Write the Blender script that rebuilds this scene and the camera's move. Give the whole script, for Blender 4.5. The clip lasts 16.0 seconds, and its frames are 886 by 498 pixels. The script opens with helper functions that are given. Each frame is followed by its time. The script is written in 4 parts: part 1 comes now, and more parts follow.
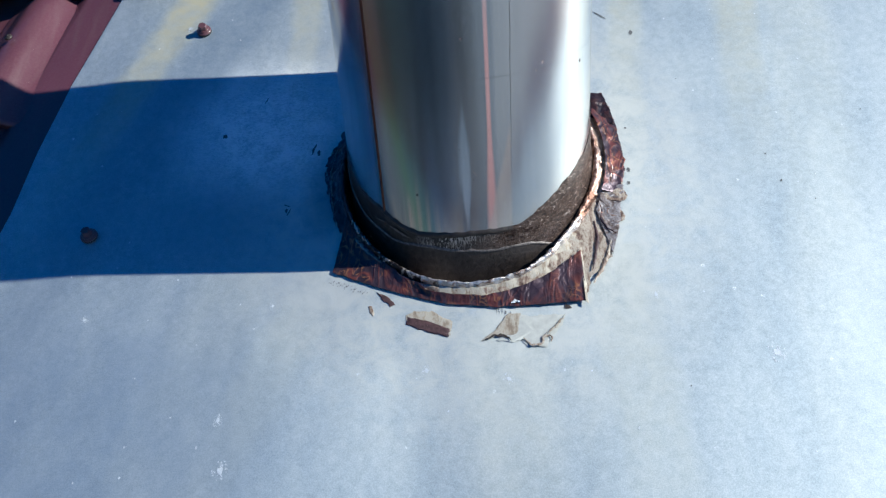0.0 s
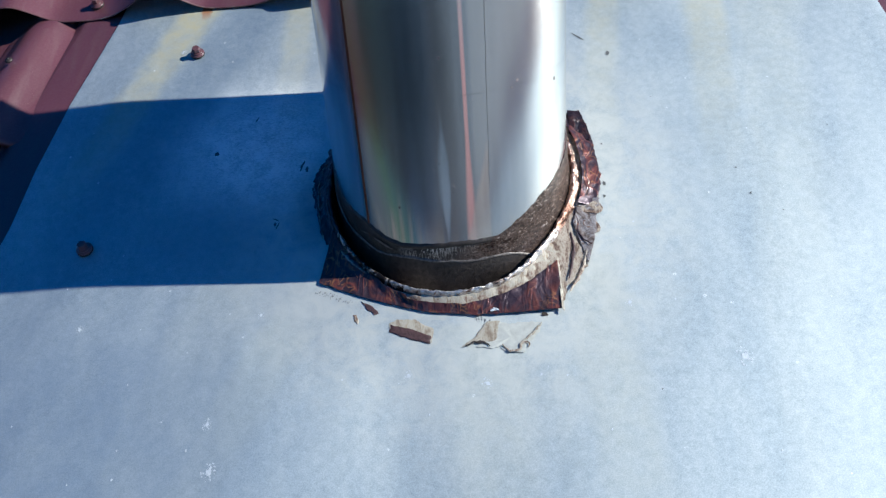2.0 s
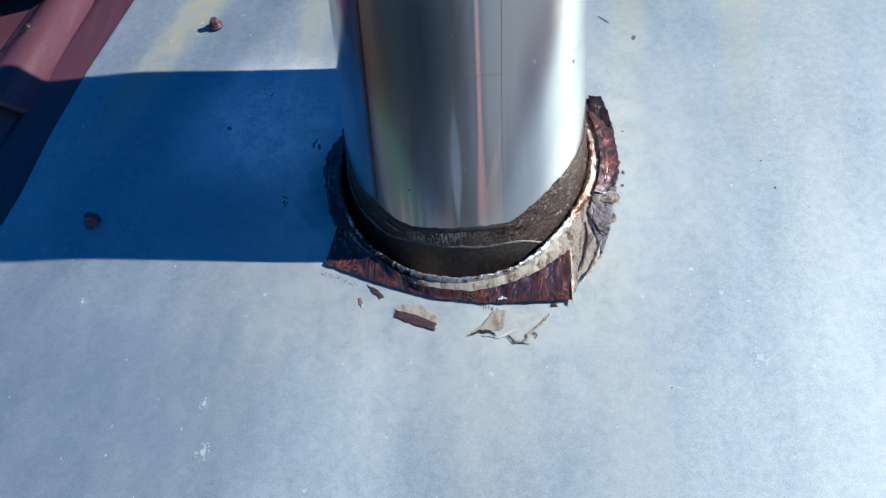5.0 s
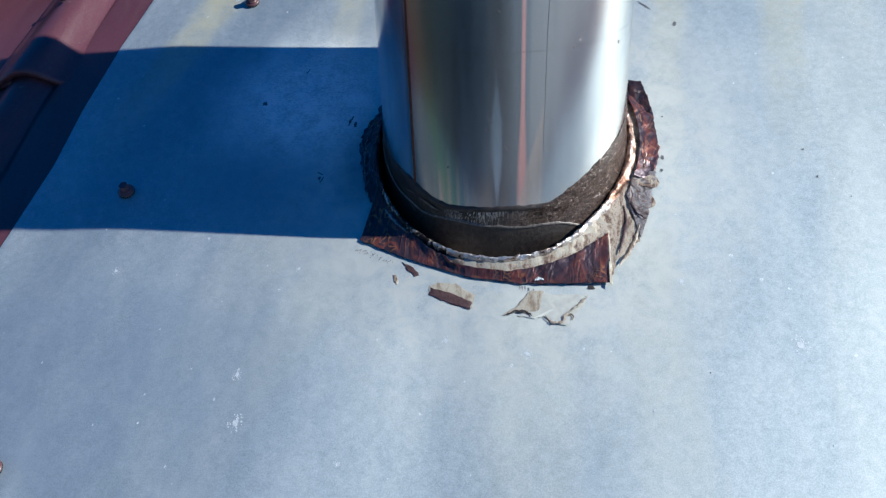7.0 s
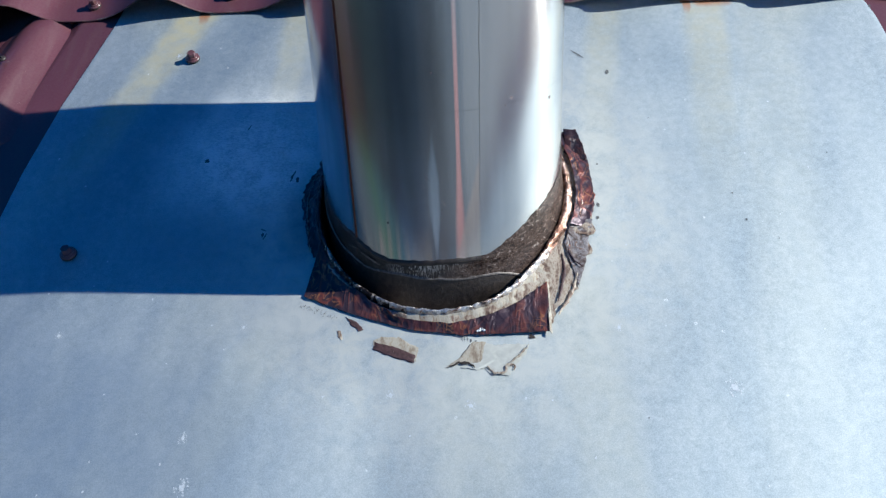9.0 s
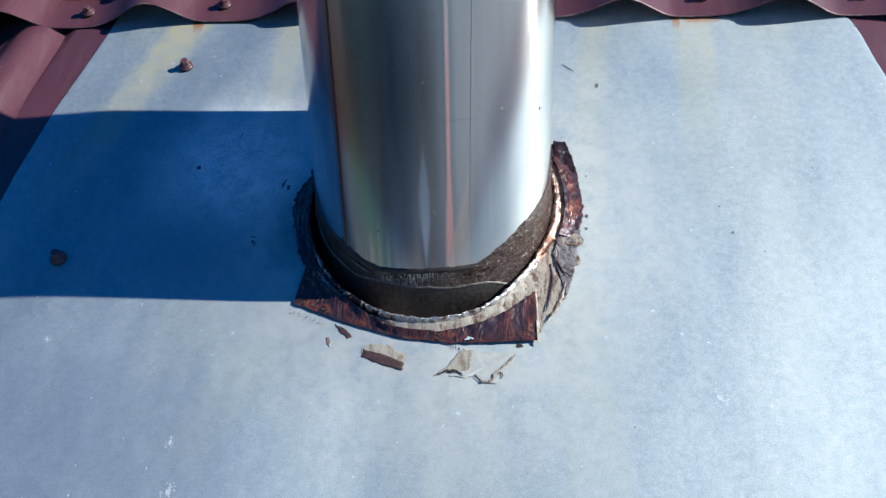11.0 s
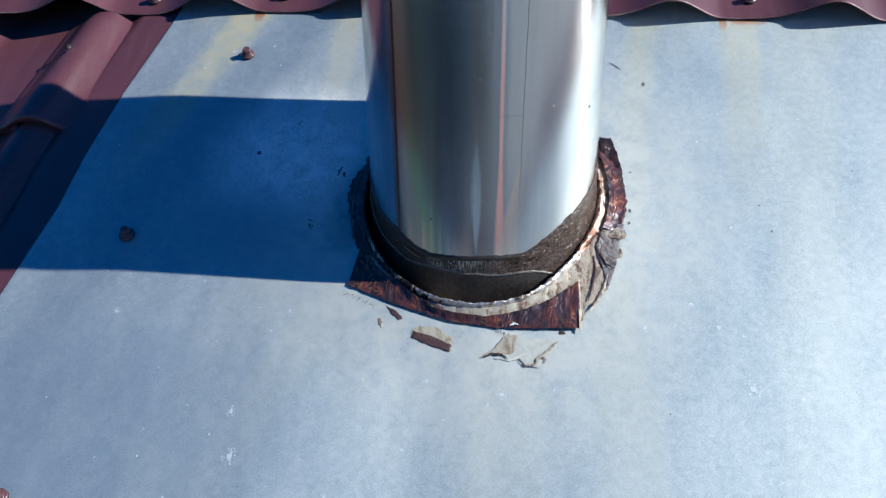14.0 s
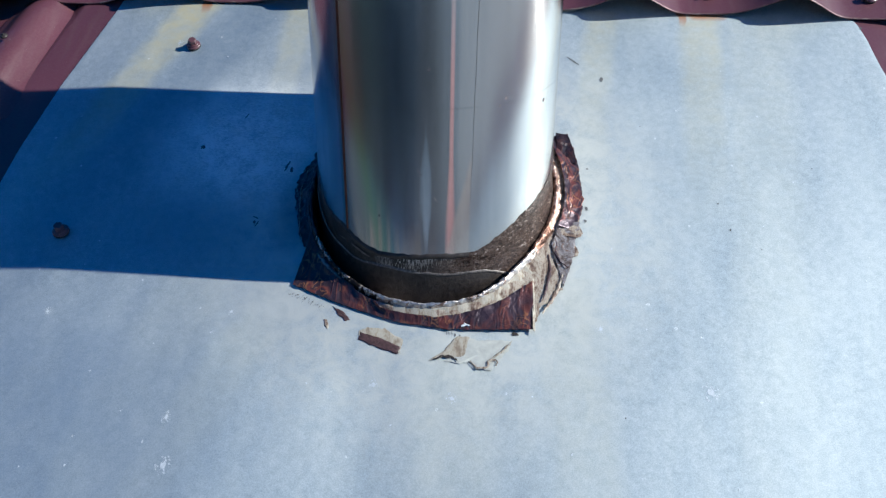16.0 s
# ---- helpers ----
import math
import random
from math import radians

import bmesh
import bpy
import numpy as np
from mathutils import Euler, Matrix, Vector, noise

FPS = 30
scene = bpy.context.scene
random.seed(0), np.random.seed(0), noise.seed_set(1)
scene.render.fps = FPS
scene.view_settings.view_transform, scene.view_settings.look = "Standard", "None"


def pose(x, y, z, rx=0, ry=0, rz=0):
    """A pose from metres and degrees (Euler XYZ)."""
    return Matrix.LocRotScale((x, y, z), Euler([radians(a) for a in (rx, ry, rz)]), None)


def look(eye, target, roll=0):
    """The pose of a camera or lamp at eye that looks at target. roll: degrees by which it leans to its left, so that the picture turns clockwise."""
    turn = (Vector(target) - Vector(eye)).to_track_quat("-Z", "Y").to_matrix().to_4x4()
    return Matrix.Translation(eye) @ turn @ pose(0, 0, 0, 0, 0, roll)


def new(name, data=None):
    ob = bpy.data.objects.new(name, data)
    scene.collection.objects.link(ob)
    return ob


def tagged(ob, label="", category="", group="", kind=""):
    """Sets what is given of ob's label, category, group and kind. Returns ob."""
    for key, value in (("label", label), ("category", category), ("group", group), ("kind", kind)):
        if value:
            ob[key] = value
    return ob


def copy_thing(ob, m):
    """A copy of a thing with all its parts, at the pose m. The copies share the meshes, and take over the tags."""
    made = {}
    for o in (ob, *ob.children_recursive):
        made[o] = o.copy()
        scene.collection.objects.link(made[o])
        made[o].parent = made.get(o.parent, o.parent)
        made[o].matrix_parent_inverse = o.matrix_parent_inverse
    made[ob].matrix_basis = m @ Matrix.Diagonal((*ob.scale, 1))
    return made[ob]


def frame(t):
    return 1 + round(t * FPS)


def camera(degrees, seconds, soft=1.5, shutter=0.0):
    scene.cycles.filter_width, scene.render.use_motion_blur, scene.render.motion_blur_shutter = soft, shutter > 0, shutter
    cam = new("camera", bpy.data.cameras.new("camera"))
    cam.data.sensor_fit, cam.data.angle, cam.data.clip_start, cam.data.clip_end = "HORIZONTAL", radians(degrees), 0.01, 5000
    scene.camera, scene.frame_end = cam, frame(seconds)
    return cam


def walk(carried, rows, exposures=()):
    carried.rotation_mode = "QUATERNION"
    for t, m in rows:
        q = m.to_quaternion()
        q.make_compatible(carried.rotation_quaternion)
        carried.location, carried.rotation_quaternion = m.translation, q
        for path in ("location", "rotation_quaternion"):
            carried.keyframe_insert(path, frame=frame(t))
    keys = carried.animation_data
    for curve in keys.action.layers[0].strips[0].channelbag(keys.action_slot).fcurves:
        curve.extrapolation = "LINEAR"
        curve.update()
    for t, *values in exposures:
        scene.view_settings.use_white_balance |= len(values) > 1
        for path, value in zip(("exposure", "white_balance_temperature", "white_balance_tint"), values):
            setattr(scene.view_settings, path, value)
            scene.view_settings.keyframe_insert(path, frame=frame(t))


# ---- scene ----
cam = camera(52.31, 16.0, soft=1.36)
# seconds, eye, yaw, pitch, roll; the pipe's axis is x = y = 0, the sheet meets it at z = 0
ROWS = [
    (0, 0.0353, -0.7564, 0.3639, 2.64, -31.33, 3.84),
    (0.5, 0.0381, -0.7658, 0.3723, 3.39, -30.72, 4.00),
    (1, 0.0576, -0.7800, 0.3917, 3.27, -29.60, 4.07),
    (1.5, 0.0470, -0.7854, 0.3815, 2.50, -29.21, 3.52),
    (2, 0.0525, -0.7877, 0.3677, 2.49, -29.76, 4.05),
    (2.5, 0.0501, -0.7797, 0.3802, 3.08, -29.81, 3.91),
    (3, 0.0670, -0.7676, 0.3676, 3.58, -29.79, 3.35),
    (3.5, 0.0795, -0.7701, 0.3630, 4.01, -30.13, 3.45),
    (4, 0.0713, -0.7685, 0.3569, 3.99, -30.94, 3.76),
    (4.2, 0.0678, -0.7664, 0.3597, 4.52, -31.19, 3.77),
    (6.3, 0.0723, -0.7693, 0.3489, 5.21, -29.94, 2.16),
    (6.5, 0.0683, -0.7694, 0.3433, 5.29, -30.27, 1.99),
    (7, 0.0472, -0.7735, 0.3408, 6.73, -30.67, 2.04),
    (7.5, 0.0495, -0.7711, 0.3479, 6.49, -30.50, 1.50),
    (8, 0.0676, -0.7653, 0.3634, 6.08, -30.20, 2.25),
    (8.5, 0.0656, -0.7639, 0.3702, 4.71, -29.87, 2.62),
    (9, 0.0639, -0.7708, 0.3674, 3.60, -29.20, 2.42),
    (11.5, 0.0637, -0.7784, 0.3648, 3.55, -28.22, 1.28),
    (12, 0.0664, -0.7791, 0.3849, 4.08, -27.95, 1.22),
    (12.5, 0.0714, -0.7859, 0.3871, 4.54, -27.10, 0.83),
    (13, 0.0639, -0.7912, 0.3601, 4.79, -27.47, 0.05),
    (13.5, 0.0767, -0.8010, 0.3577, 4.89, -28.87, 0.56),
    (14, 0.0508, -0.8128, 0.3849, 6.01, -29.04, 0.69),
    (14.5, 0.0372, -0.7984, 0.3711, 5.96, -28.74, -1.02),
    (15, 0.0516, -0.8037, 0.3637, 6.20, -29.70, -1.33),
    (15.5, 0.0767, -0.7819, 0.3529, 4.72, -29.38, -0.97),
    (16, 0.0641, -0.7861, 0.3662, 4.29, -28.87, -0.42),
]
EXPOSURES = [(0.0, 0.4, 6000, 3), (1.5, 0.44, 6000, 3), (3.0, 0.41, 6000, 3), (7.5, 0.36, 6000, 3), (11.5, 0.38, 6000, 3), (15.0, 0.37, 6000, 3), (16.0, 0.35, 6000, 3)]
walk(cam, [(t, pose(x, y, z, 90 + pitch, roll, yaw)) for t, x, y, z, yaw, pitch, roll in ROWS], EXPOSURES)

# ---- light ----
SUN_UP, SUN_TURN = 36.0, -0.65  # height over the horizon, and turn from +x, in degrees
world = bpy.data.worlds.new("world")
scene.world = world
world.use_nodes = True
sky = world.node_tree.nodes.new("ShaderNodeTexSky")
sky.sky_type, sky.sun_disc = "NISHITA", False
sky.sun_elevation, sky.sun_rotation = radians(SUN_UP), radians(90 - SUN_TURN)
sky.air_density, sky.dust_density, sky.ozone_density = 1.0, 0.0, 6.0
back = world.node_tree.nodes["Background"]
deep = world.node_tree.nodes.new("ShaderNodeHueSaturation")
deep.inputs["Hue"].default_value = 0.51
deep.inputs["Saturation"].default_value = 1.34
world.node_tree.links.new(sky.outputs["Color"], deep.inputs["Color"])
world.node_tree.links.new(deep.outputs["Color"], back.inputs["Color"])
back.inputs["Strength"].default_value = 0.078
lamp = bpy.data.lights.new("sun", "SUN")
lamp.energy, lamp.angle, lamp.color = 5.0, radians(0.55), (1.0, 0.95, 0.88)
sun_way = Vector((math.cos(radians(SUN_UP)) * math.cos(radians(SUN_TURN)), math.cos(radians(SUN_UP)) * math.sin(radians(SUN_TURN)), math.sin(radians(SUN_UP))))
new("sun", lamp).matrix_world = look(sun_way * 5, (0, 0, 0))

# ---- materials ----


def material(name):
    """A node material: itself, its nodes' maker and linker, and the Principled shader."""
    m = bpy.data.materials.new(name)
    m.use_nodes = True
    tree = m.node_tree
    bsdf = tree.nodes["Principled BSDF"]

    def node(kind, **values):
        n = tree.nodes.new(kind)
        for key, value in values.items():
            if key == "inputs":
                for slot, v in value.items():
                    n.inputs[slot].default_value = v
            elif key == "operation":
                n.operation = value
            elif key == "data_type":
                n.data_type = value
        return n

    return m, node, tree.links.new, bsdf


def noise_of(node, link, at, scale, detail=4.0, rough=0.55, distort=0.0):
    n = node("ShaderNodeTexNoise", inputs={"Scale": scale, "Detail": detail, "Roughness": rough, "Distortion": distort})
    link(at, n.inputs["Vector"])
    return n.outputs["Fac"]


def ramp_of(node, link, fac, *stops):
    n = node("ShaderNodeValToRGB")
    while len(n.color_ramp.elements) < len(stops):
        n.color_ramp.elements.new(0.5)
    for e, (p, c) in zip(n.color_ramp.elements, stops):
        e.position, e.color = p, (*c, 1) if not isinstance(c, float) else (c, c, c, 1)
    link(fac, n.inputs["Fac"])
    return n.outputs["Color"]


def mix_of(node, link, fac, a, b, mode="MIX"):
    n = node("ShaderNodeMix", data_type="RGBA")
    n.blend_type = mode
    for slot, v in ((0, fac), (6, a), (7, b)):
        if isinstance(v, (int, float)):
            n.inputs[slot].default_value = v
        elif isinstance(v, tuple):
            n.inputs[slot].default_value = (*v, 1)
        else:
            link(v, n.inputs[slot])
    return n.outputs[2]


def math_of(node, link, op, a, b=0.0):
    n = node("ShaderNodeMath", operation=op)
    for slot, v in ((0, a), (1, b)):
        if isinstance(v, (int, float)):
            n.inputs[slot].default_value = v
        else:
            link(v, n.inputs[slot])
    return n.outputs[0]


def bump_of(node, link, bsdf, height, strength, distance):
    n = node("ShaderNodeBump", inputs={"Strength": strength, "Distance": distance})
    link(height, n.inputs["Height"])
    link(n.outputs["Normal"], bsdf.inputs["Normal"])


def stretched(node, link, at, scale):
    n = node("ShaderNodeMapping")
    n.inputs["Scale"].default_value = scale
    link(at, n.inputs["Vector"])
    return n.outputs["Vector"]


def streak_of(node, link, at, u0, slant, half, top, length):
    """A streak: 1 on the line u0 + slant * (top - v) below top, fading sideways and downwards."""
    sep = node("ShaderNodeSeparateXYZ")
    link(at, sep.inputs[0])
    down = math_of(node, link, "SUBTRACT", top, sep.outputs["Y"])
    line = math_of(node, link, "ADD", math_of(node, link, "MULTIPLY", down, slant), u0)
    side = math_of(node, link, "ABSOLUTE", math_of(node, link, "SUBTRACT", sep.outputs["X"], line))
    a = node("ShaderNodeMapRange", inputs={"From Min": half, "From Max": half * 0.35, "To Min": 0.0, "To Max": 1.0})
    a.interpolation_type = "SMOOTHSTEP"
    link(side, a.inputs["Value"])
    b = node("ShaderNodeMapRange", inputs={"From Min": length, "From Max": 0.0, "To Min": 0.0, "To Max": 1.0})
    link(down, b.inputs["Value"])
    c = node("ShaderNodeMapRange", inputs={"From Min": -0.004, "From Max": 0.002, "To Min": 0.0, "To Max": 1.0})
    link(down, c.inputs["Value"])
    return math_of(node, link, "MULTIPLY", math_of(node, link, "MULTIPLY", a.outputs[0], b.outputs[0]), c.outputs[0])


def zinc():
    m, node, link, bsdf = material("weathered_zinc")
    at = node("ShaderNodeTexCoord").outputs["Object"]
    broad = noise_of(node, link, stretched(node, link, at, (9, 3.5, 9)), 1.0, 3)
    cloud = noise_of(node, link, stretched(node, link, at, (42, 15, 30)), 1.0, 6, 0.62, 0.4)
    grain = noise_of(node, link, at, 900, 3, 0.7)
    fine = noise_of(node, link, stretched(node, link, at, (1.6, 1, 1)), 520, 3, 0.6)
    colour = ramp_of(node, link, broad, (0.32, (0.355, 0.425, 0.475)), (0.68, (0.57, 0.625, 0.635)))
    colour = mix_of(node, link, 0.5, colour, ramp_of(node, link, cloud, (0.3, (0.44, 0.505, 0.545)), (0.72, (0.56, 0.605, 0.615))))
    colour = mix_of(node, link, 0.38, colour, ramp_of(node, link, grain, (0.25, 0.22), (0.75, 0.82)), "OVERLAY")
    mottle = noise_of(node, link, at, 130, 5, 0.7, 0.3)
    colour = mix_of(node, link, 0.36, colour, ramp_of(node, link, mottle, (0.3, 0.32), (0.72, 0.68)), "OVERLAY")
    ragged = ramp_of(node, link, noise_of(node, link, at, 60, 5, 0.65), (0.3, 0.45), (0.65, 1.0))
    warp = node("ShaderNodeTexNoise", inputs={"Scale": 14.0, "Detail": 5.0, "Roughness": 0.65})
    link(at, warp.inputs["Vector"])
    shove = node("ShaderNodeVectorMath", operation="MULTIPLY_ADD")
    link(warp.outputs["Color"], shove.inputs[0])
    shove.inputs[1].default_value, shove.inputs[2].default_value = (0.02, 0.0, 0.0), (-0.01, 0.0, 0.0)
    bent = node("ShaderNodeVectorMath", operation="ADD")
    link(at, bent.inputs[0])
    link(shove.outputs[0], bent.inputs[1])
    runs = None
    for u0, slant, half, length, power in ((-0.29, -0.34, 0.034, 0.3, 1.0), (-0.176, 0.04, 0.022, 0.32, 0.6), (0.166, -0.08, 0.024, 0.42, 0.5), (0.277, -0.06, 0.03, 0.32, 0.6), (0.34, -0.1, 0.05, 0.7, 0.2), (-0.05, 0.3, 0.06, 0.75, 0.22)):
        one = math_of(node, link, "MULTIPLY", streak_of(node, link, bent.outputs[0], u0, slant, half, 0.27, length), power)
        runs = one if runs is None else math_of(node, link, "MAXIMUM", runs, one)
    for u0, slant, half, top, length, power in ((-0.112, -0.4, 0.035, -0.1, 0.34, 0.3), (0.03, 0.05, 0.05, -0.17, 0.3, 0.3), (-0.2, -0.2, 0.05, -0.12, 0.5, 0.14), (0.12, 0.1, 0.04, -0.1, 0.4, 0.3)):
        runs = math_of(node, link, "MAXIMUM", runs, math_of(node, link, "MULTIPLY", streak_of(node, link, bent.outputs[0], u0, slant, half, top, length), power))
    runs = math_of(node, link, "MULTIPLY", runs, ragged)
    colour = mix_of(node, link, runs, colour, (0.59, 0.54, 0.38))
    # blue-grey band: a dark reflection in the sheet, put into its colour
    dull = math_of(node, link, "MULTIPLY", streak_of(node, link, bent.outputs[0], -0.218, -0.41, 0.05, 0.27, 0.62), ragged)
    colour = mix_of(node, link, math_of(node, link, "MULTIPLY", dull, 0.6), colour, (0.24, 0.32, 0.41))
    sep = node("ShaderNodeSeparateXYZ")
    link(at, sep.inputs[0])
    far = node("ShaderNodeCombineXYZ")
    link(sep.outputs["X"], far.inputs["X"])
    link(math_of(node, link, "MULTIPLY", math_of(node, link, "ADD", sep.outputs["Y"], 0.02), 0.85), far.inputs["Y"])
    span = node("ShaderNodeVectorMath", operation="LENGTH")
    link(far.outputs[0], span.inputs[0])
    halo = node("ShaderNodeMapRange", inputs={"From Min": 0.27, "From Max": 0.13, "To Min": 0.0, "To Max": 1.0})
    halo.interpolation_type = "SMOOTHSTEP"
    link(span.outputs["Value"], halo.inputs["Value"])
    smear = math_of(node, link, "MULTIPLY", halo.outputs[0], ramp_of(node, link, noise_of(node, link, at, 45, 6, 0.7, 0.5), (0.36, 0.1), (0.6, 0.95)))
    colour = mix_of(node, link, smear, colour, (0.66, 0.67, 0.63))
    # soft patches: a chalky scuff first, then paler and darker blue-grey ones
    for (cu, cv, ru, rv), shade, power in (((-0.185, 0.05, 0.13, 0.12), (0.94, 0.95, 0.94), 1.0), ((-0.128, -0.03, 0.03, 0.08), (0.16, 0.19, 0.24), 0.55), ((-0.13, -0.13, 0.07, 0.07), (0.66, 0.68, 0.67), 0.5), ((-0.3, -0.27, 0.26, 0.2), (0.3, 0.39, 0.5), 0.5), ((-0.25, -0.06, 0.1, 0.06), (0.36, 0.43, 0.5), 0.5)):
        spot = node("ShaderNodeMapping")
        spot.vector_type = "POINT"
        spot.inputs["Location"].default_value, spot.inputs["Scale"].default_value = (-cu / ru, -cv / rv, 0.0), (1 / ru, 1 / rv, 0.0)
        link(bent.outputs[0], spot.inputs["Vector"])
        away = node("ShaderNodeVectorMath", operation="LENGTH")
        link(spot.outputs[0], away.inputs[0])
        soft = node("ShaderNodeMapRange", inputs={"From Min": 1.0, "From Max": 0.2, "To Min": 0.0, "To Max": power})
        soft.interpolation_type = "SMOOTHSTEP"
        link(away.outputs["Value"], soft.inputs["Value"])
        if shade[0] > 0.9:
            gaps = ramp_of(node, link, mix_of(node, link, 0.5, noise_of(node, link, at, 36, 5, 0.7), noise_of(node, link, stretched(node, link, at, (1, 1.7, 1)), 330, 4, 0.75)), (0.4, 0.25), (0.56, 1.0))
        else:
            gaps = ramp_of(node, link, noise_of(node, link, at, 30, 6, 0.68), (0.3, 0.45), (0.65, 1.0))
        patch_mask = math_of(node, link, "MULTIPLY", soft.outputs[0], gaps)
        colour = mix_of(node, link, patch_mask, colour, shade)
        chalk = patch_mask if shade[0] > 0.9 else chalk
    rust = None
    for u0, half, length in ((-0.284, 0.008, 0.028), (0.258, 0.007, 0.03), (0.285, 0.03, 0.016)):
        one = streak_of(node, link, bent.outputs[0], u0, 0.0, half, 0.272, length)
        rust = one if rust is None else math_of(node, link, "MAXIMUM", rust, one)
    rust = ramp_of(node, link, math_of(node, link, "MULTIPLY", rust, math_of(node, link, "ADD", cloud, 0.5)), (0.2, 0.0), (0.75, 0.95))
    colour = mix_of(node, link, rust, colour, (0.48, 0.22, 0.11))
    spots = node("ShaderNodeTexVoronoi", inputs={"Scale": 46.0, "Randomness": 1.0})
    link(at, spots.inputs["Vector"])
    pick = node("ShaderNodeSeparateXYZ")
    link(spots.outputs["Color"], pick.inputs[0])
    small = math_of(node, link, "LESS_THAN", spots.outputs["Distance"], math_of(node, link, "MULTIPLY", math_of(node, link, "SUBTRACT", pick.outputs["X"], 0.5), 0.17))
    small = math_of(node, link, "MULTIPLY", small, ramp_of(node, link, noise_of(node, link, at, 700, 2), (0.4, 0.0), (0.6, 0.8)))
    colour = mix_of(node, link, small, colour, (0.86, 0.88, 0.88))
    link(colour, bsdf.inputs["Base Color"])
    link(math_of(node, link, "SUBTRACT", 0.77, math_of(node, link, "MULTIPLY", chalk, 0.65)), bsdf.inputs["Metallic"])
    rough = math_of(node, link, "ADD", math_of(node, link, "MULTIPLY", cloud, 0.12), 0.6)
    link(math_of(node, link, "ADD", rough, math_of(node, link, "MULTIPLY", runs, 0.2)), bsdf.inputs["Roughness"])
    bump_of(node, link, bsdf, math_of(node, link, "ADD", math_of(node, link, "MULTIPLY", fine, 0.7), math_of(node, link, "MULTIPLY", grain, 0.5)), 0.3, 0.00035)
    return m


def painted(name, base, worn, gloss=0.33):
    m, node, link, bsdf = material(name)
    at = node("ShaderNodeTexCoord").outputs["Object"]
    cloud = noise_of(node, link, stretched(node, link, at, (14, 5, 14)), 1.0, 5, 0.6)
    fine = noise_of(node, link, at, 420, 4, 0.65)
    colour = ramp_of(node, link, cloud, (0.3, base), (0.75, tuple(1.35 * c for c in base)))
    chips = ramp_of(node, link, noise_of(node, link, at, 130, 4, 0.7, 0.5), (0.68, 0.0), (0.74, 0.75))
    colour = mix_of(node, link, chips, colour, worn)
    dust = ramp_of(node, link, fine, (0.4, 0.0), (0.9, 0.12))
    colour = mix_of(node, link, dust, colour, (0.34, 0.27, 0.25))
    rubbed = ramp_of(node, link, noise_of(node, link, stretched(node, link, at, (70, 9, 40)), 1.0, 6, 0.7, 0.3), (0.5, 0.0), (0.75, 0.5))
    colour = mix_of(node, link, rubbed, colour, tuple(0.62 * a + 0.38 * b for a, b in zip(base, worn)))
    link(colour, bsdf.inputs["Base Color"])
    link(math_of(node, link, "ADD", math_of(node, link, "MULTIPLY", rubbed, 0.3), gloss - 0.08), bsdf.inputs["Roughness"])
    bsdf.inputs["Coat Weight"].default_value, bsdf.inputs["Coat Roughness"].default_value = 0.3, 0.25
    bump_of(node, link, bsdf, fine, 0.1, 0.0003)
    return m


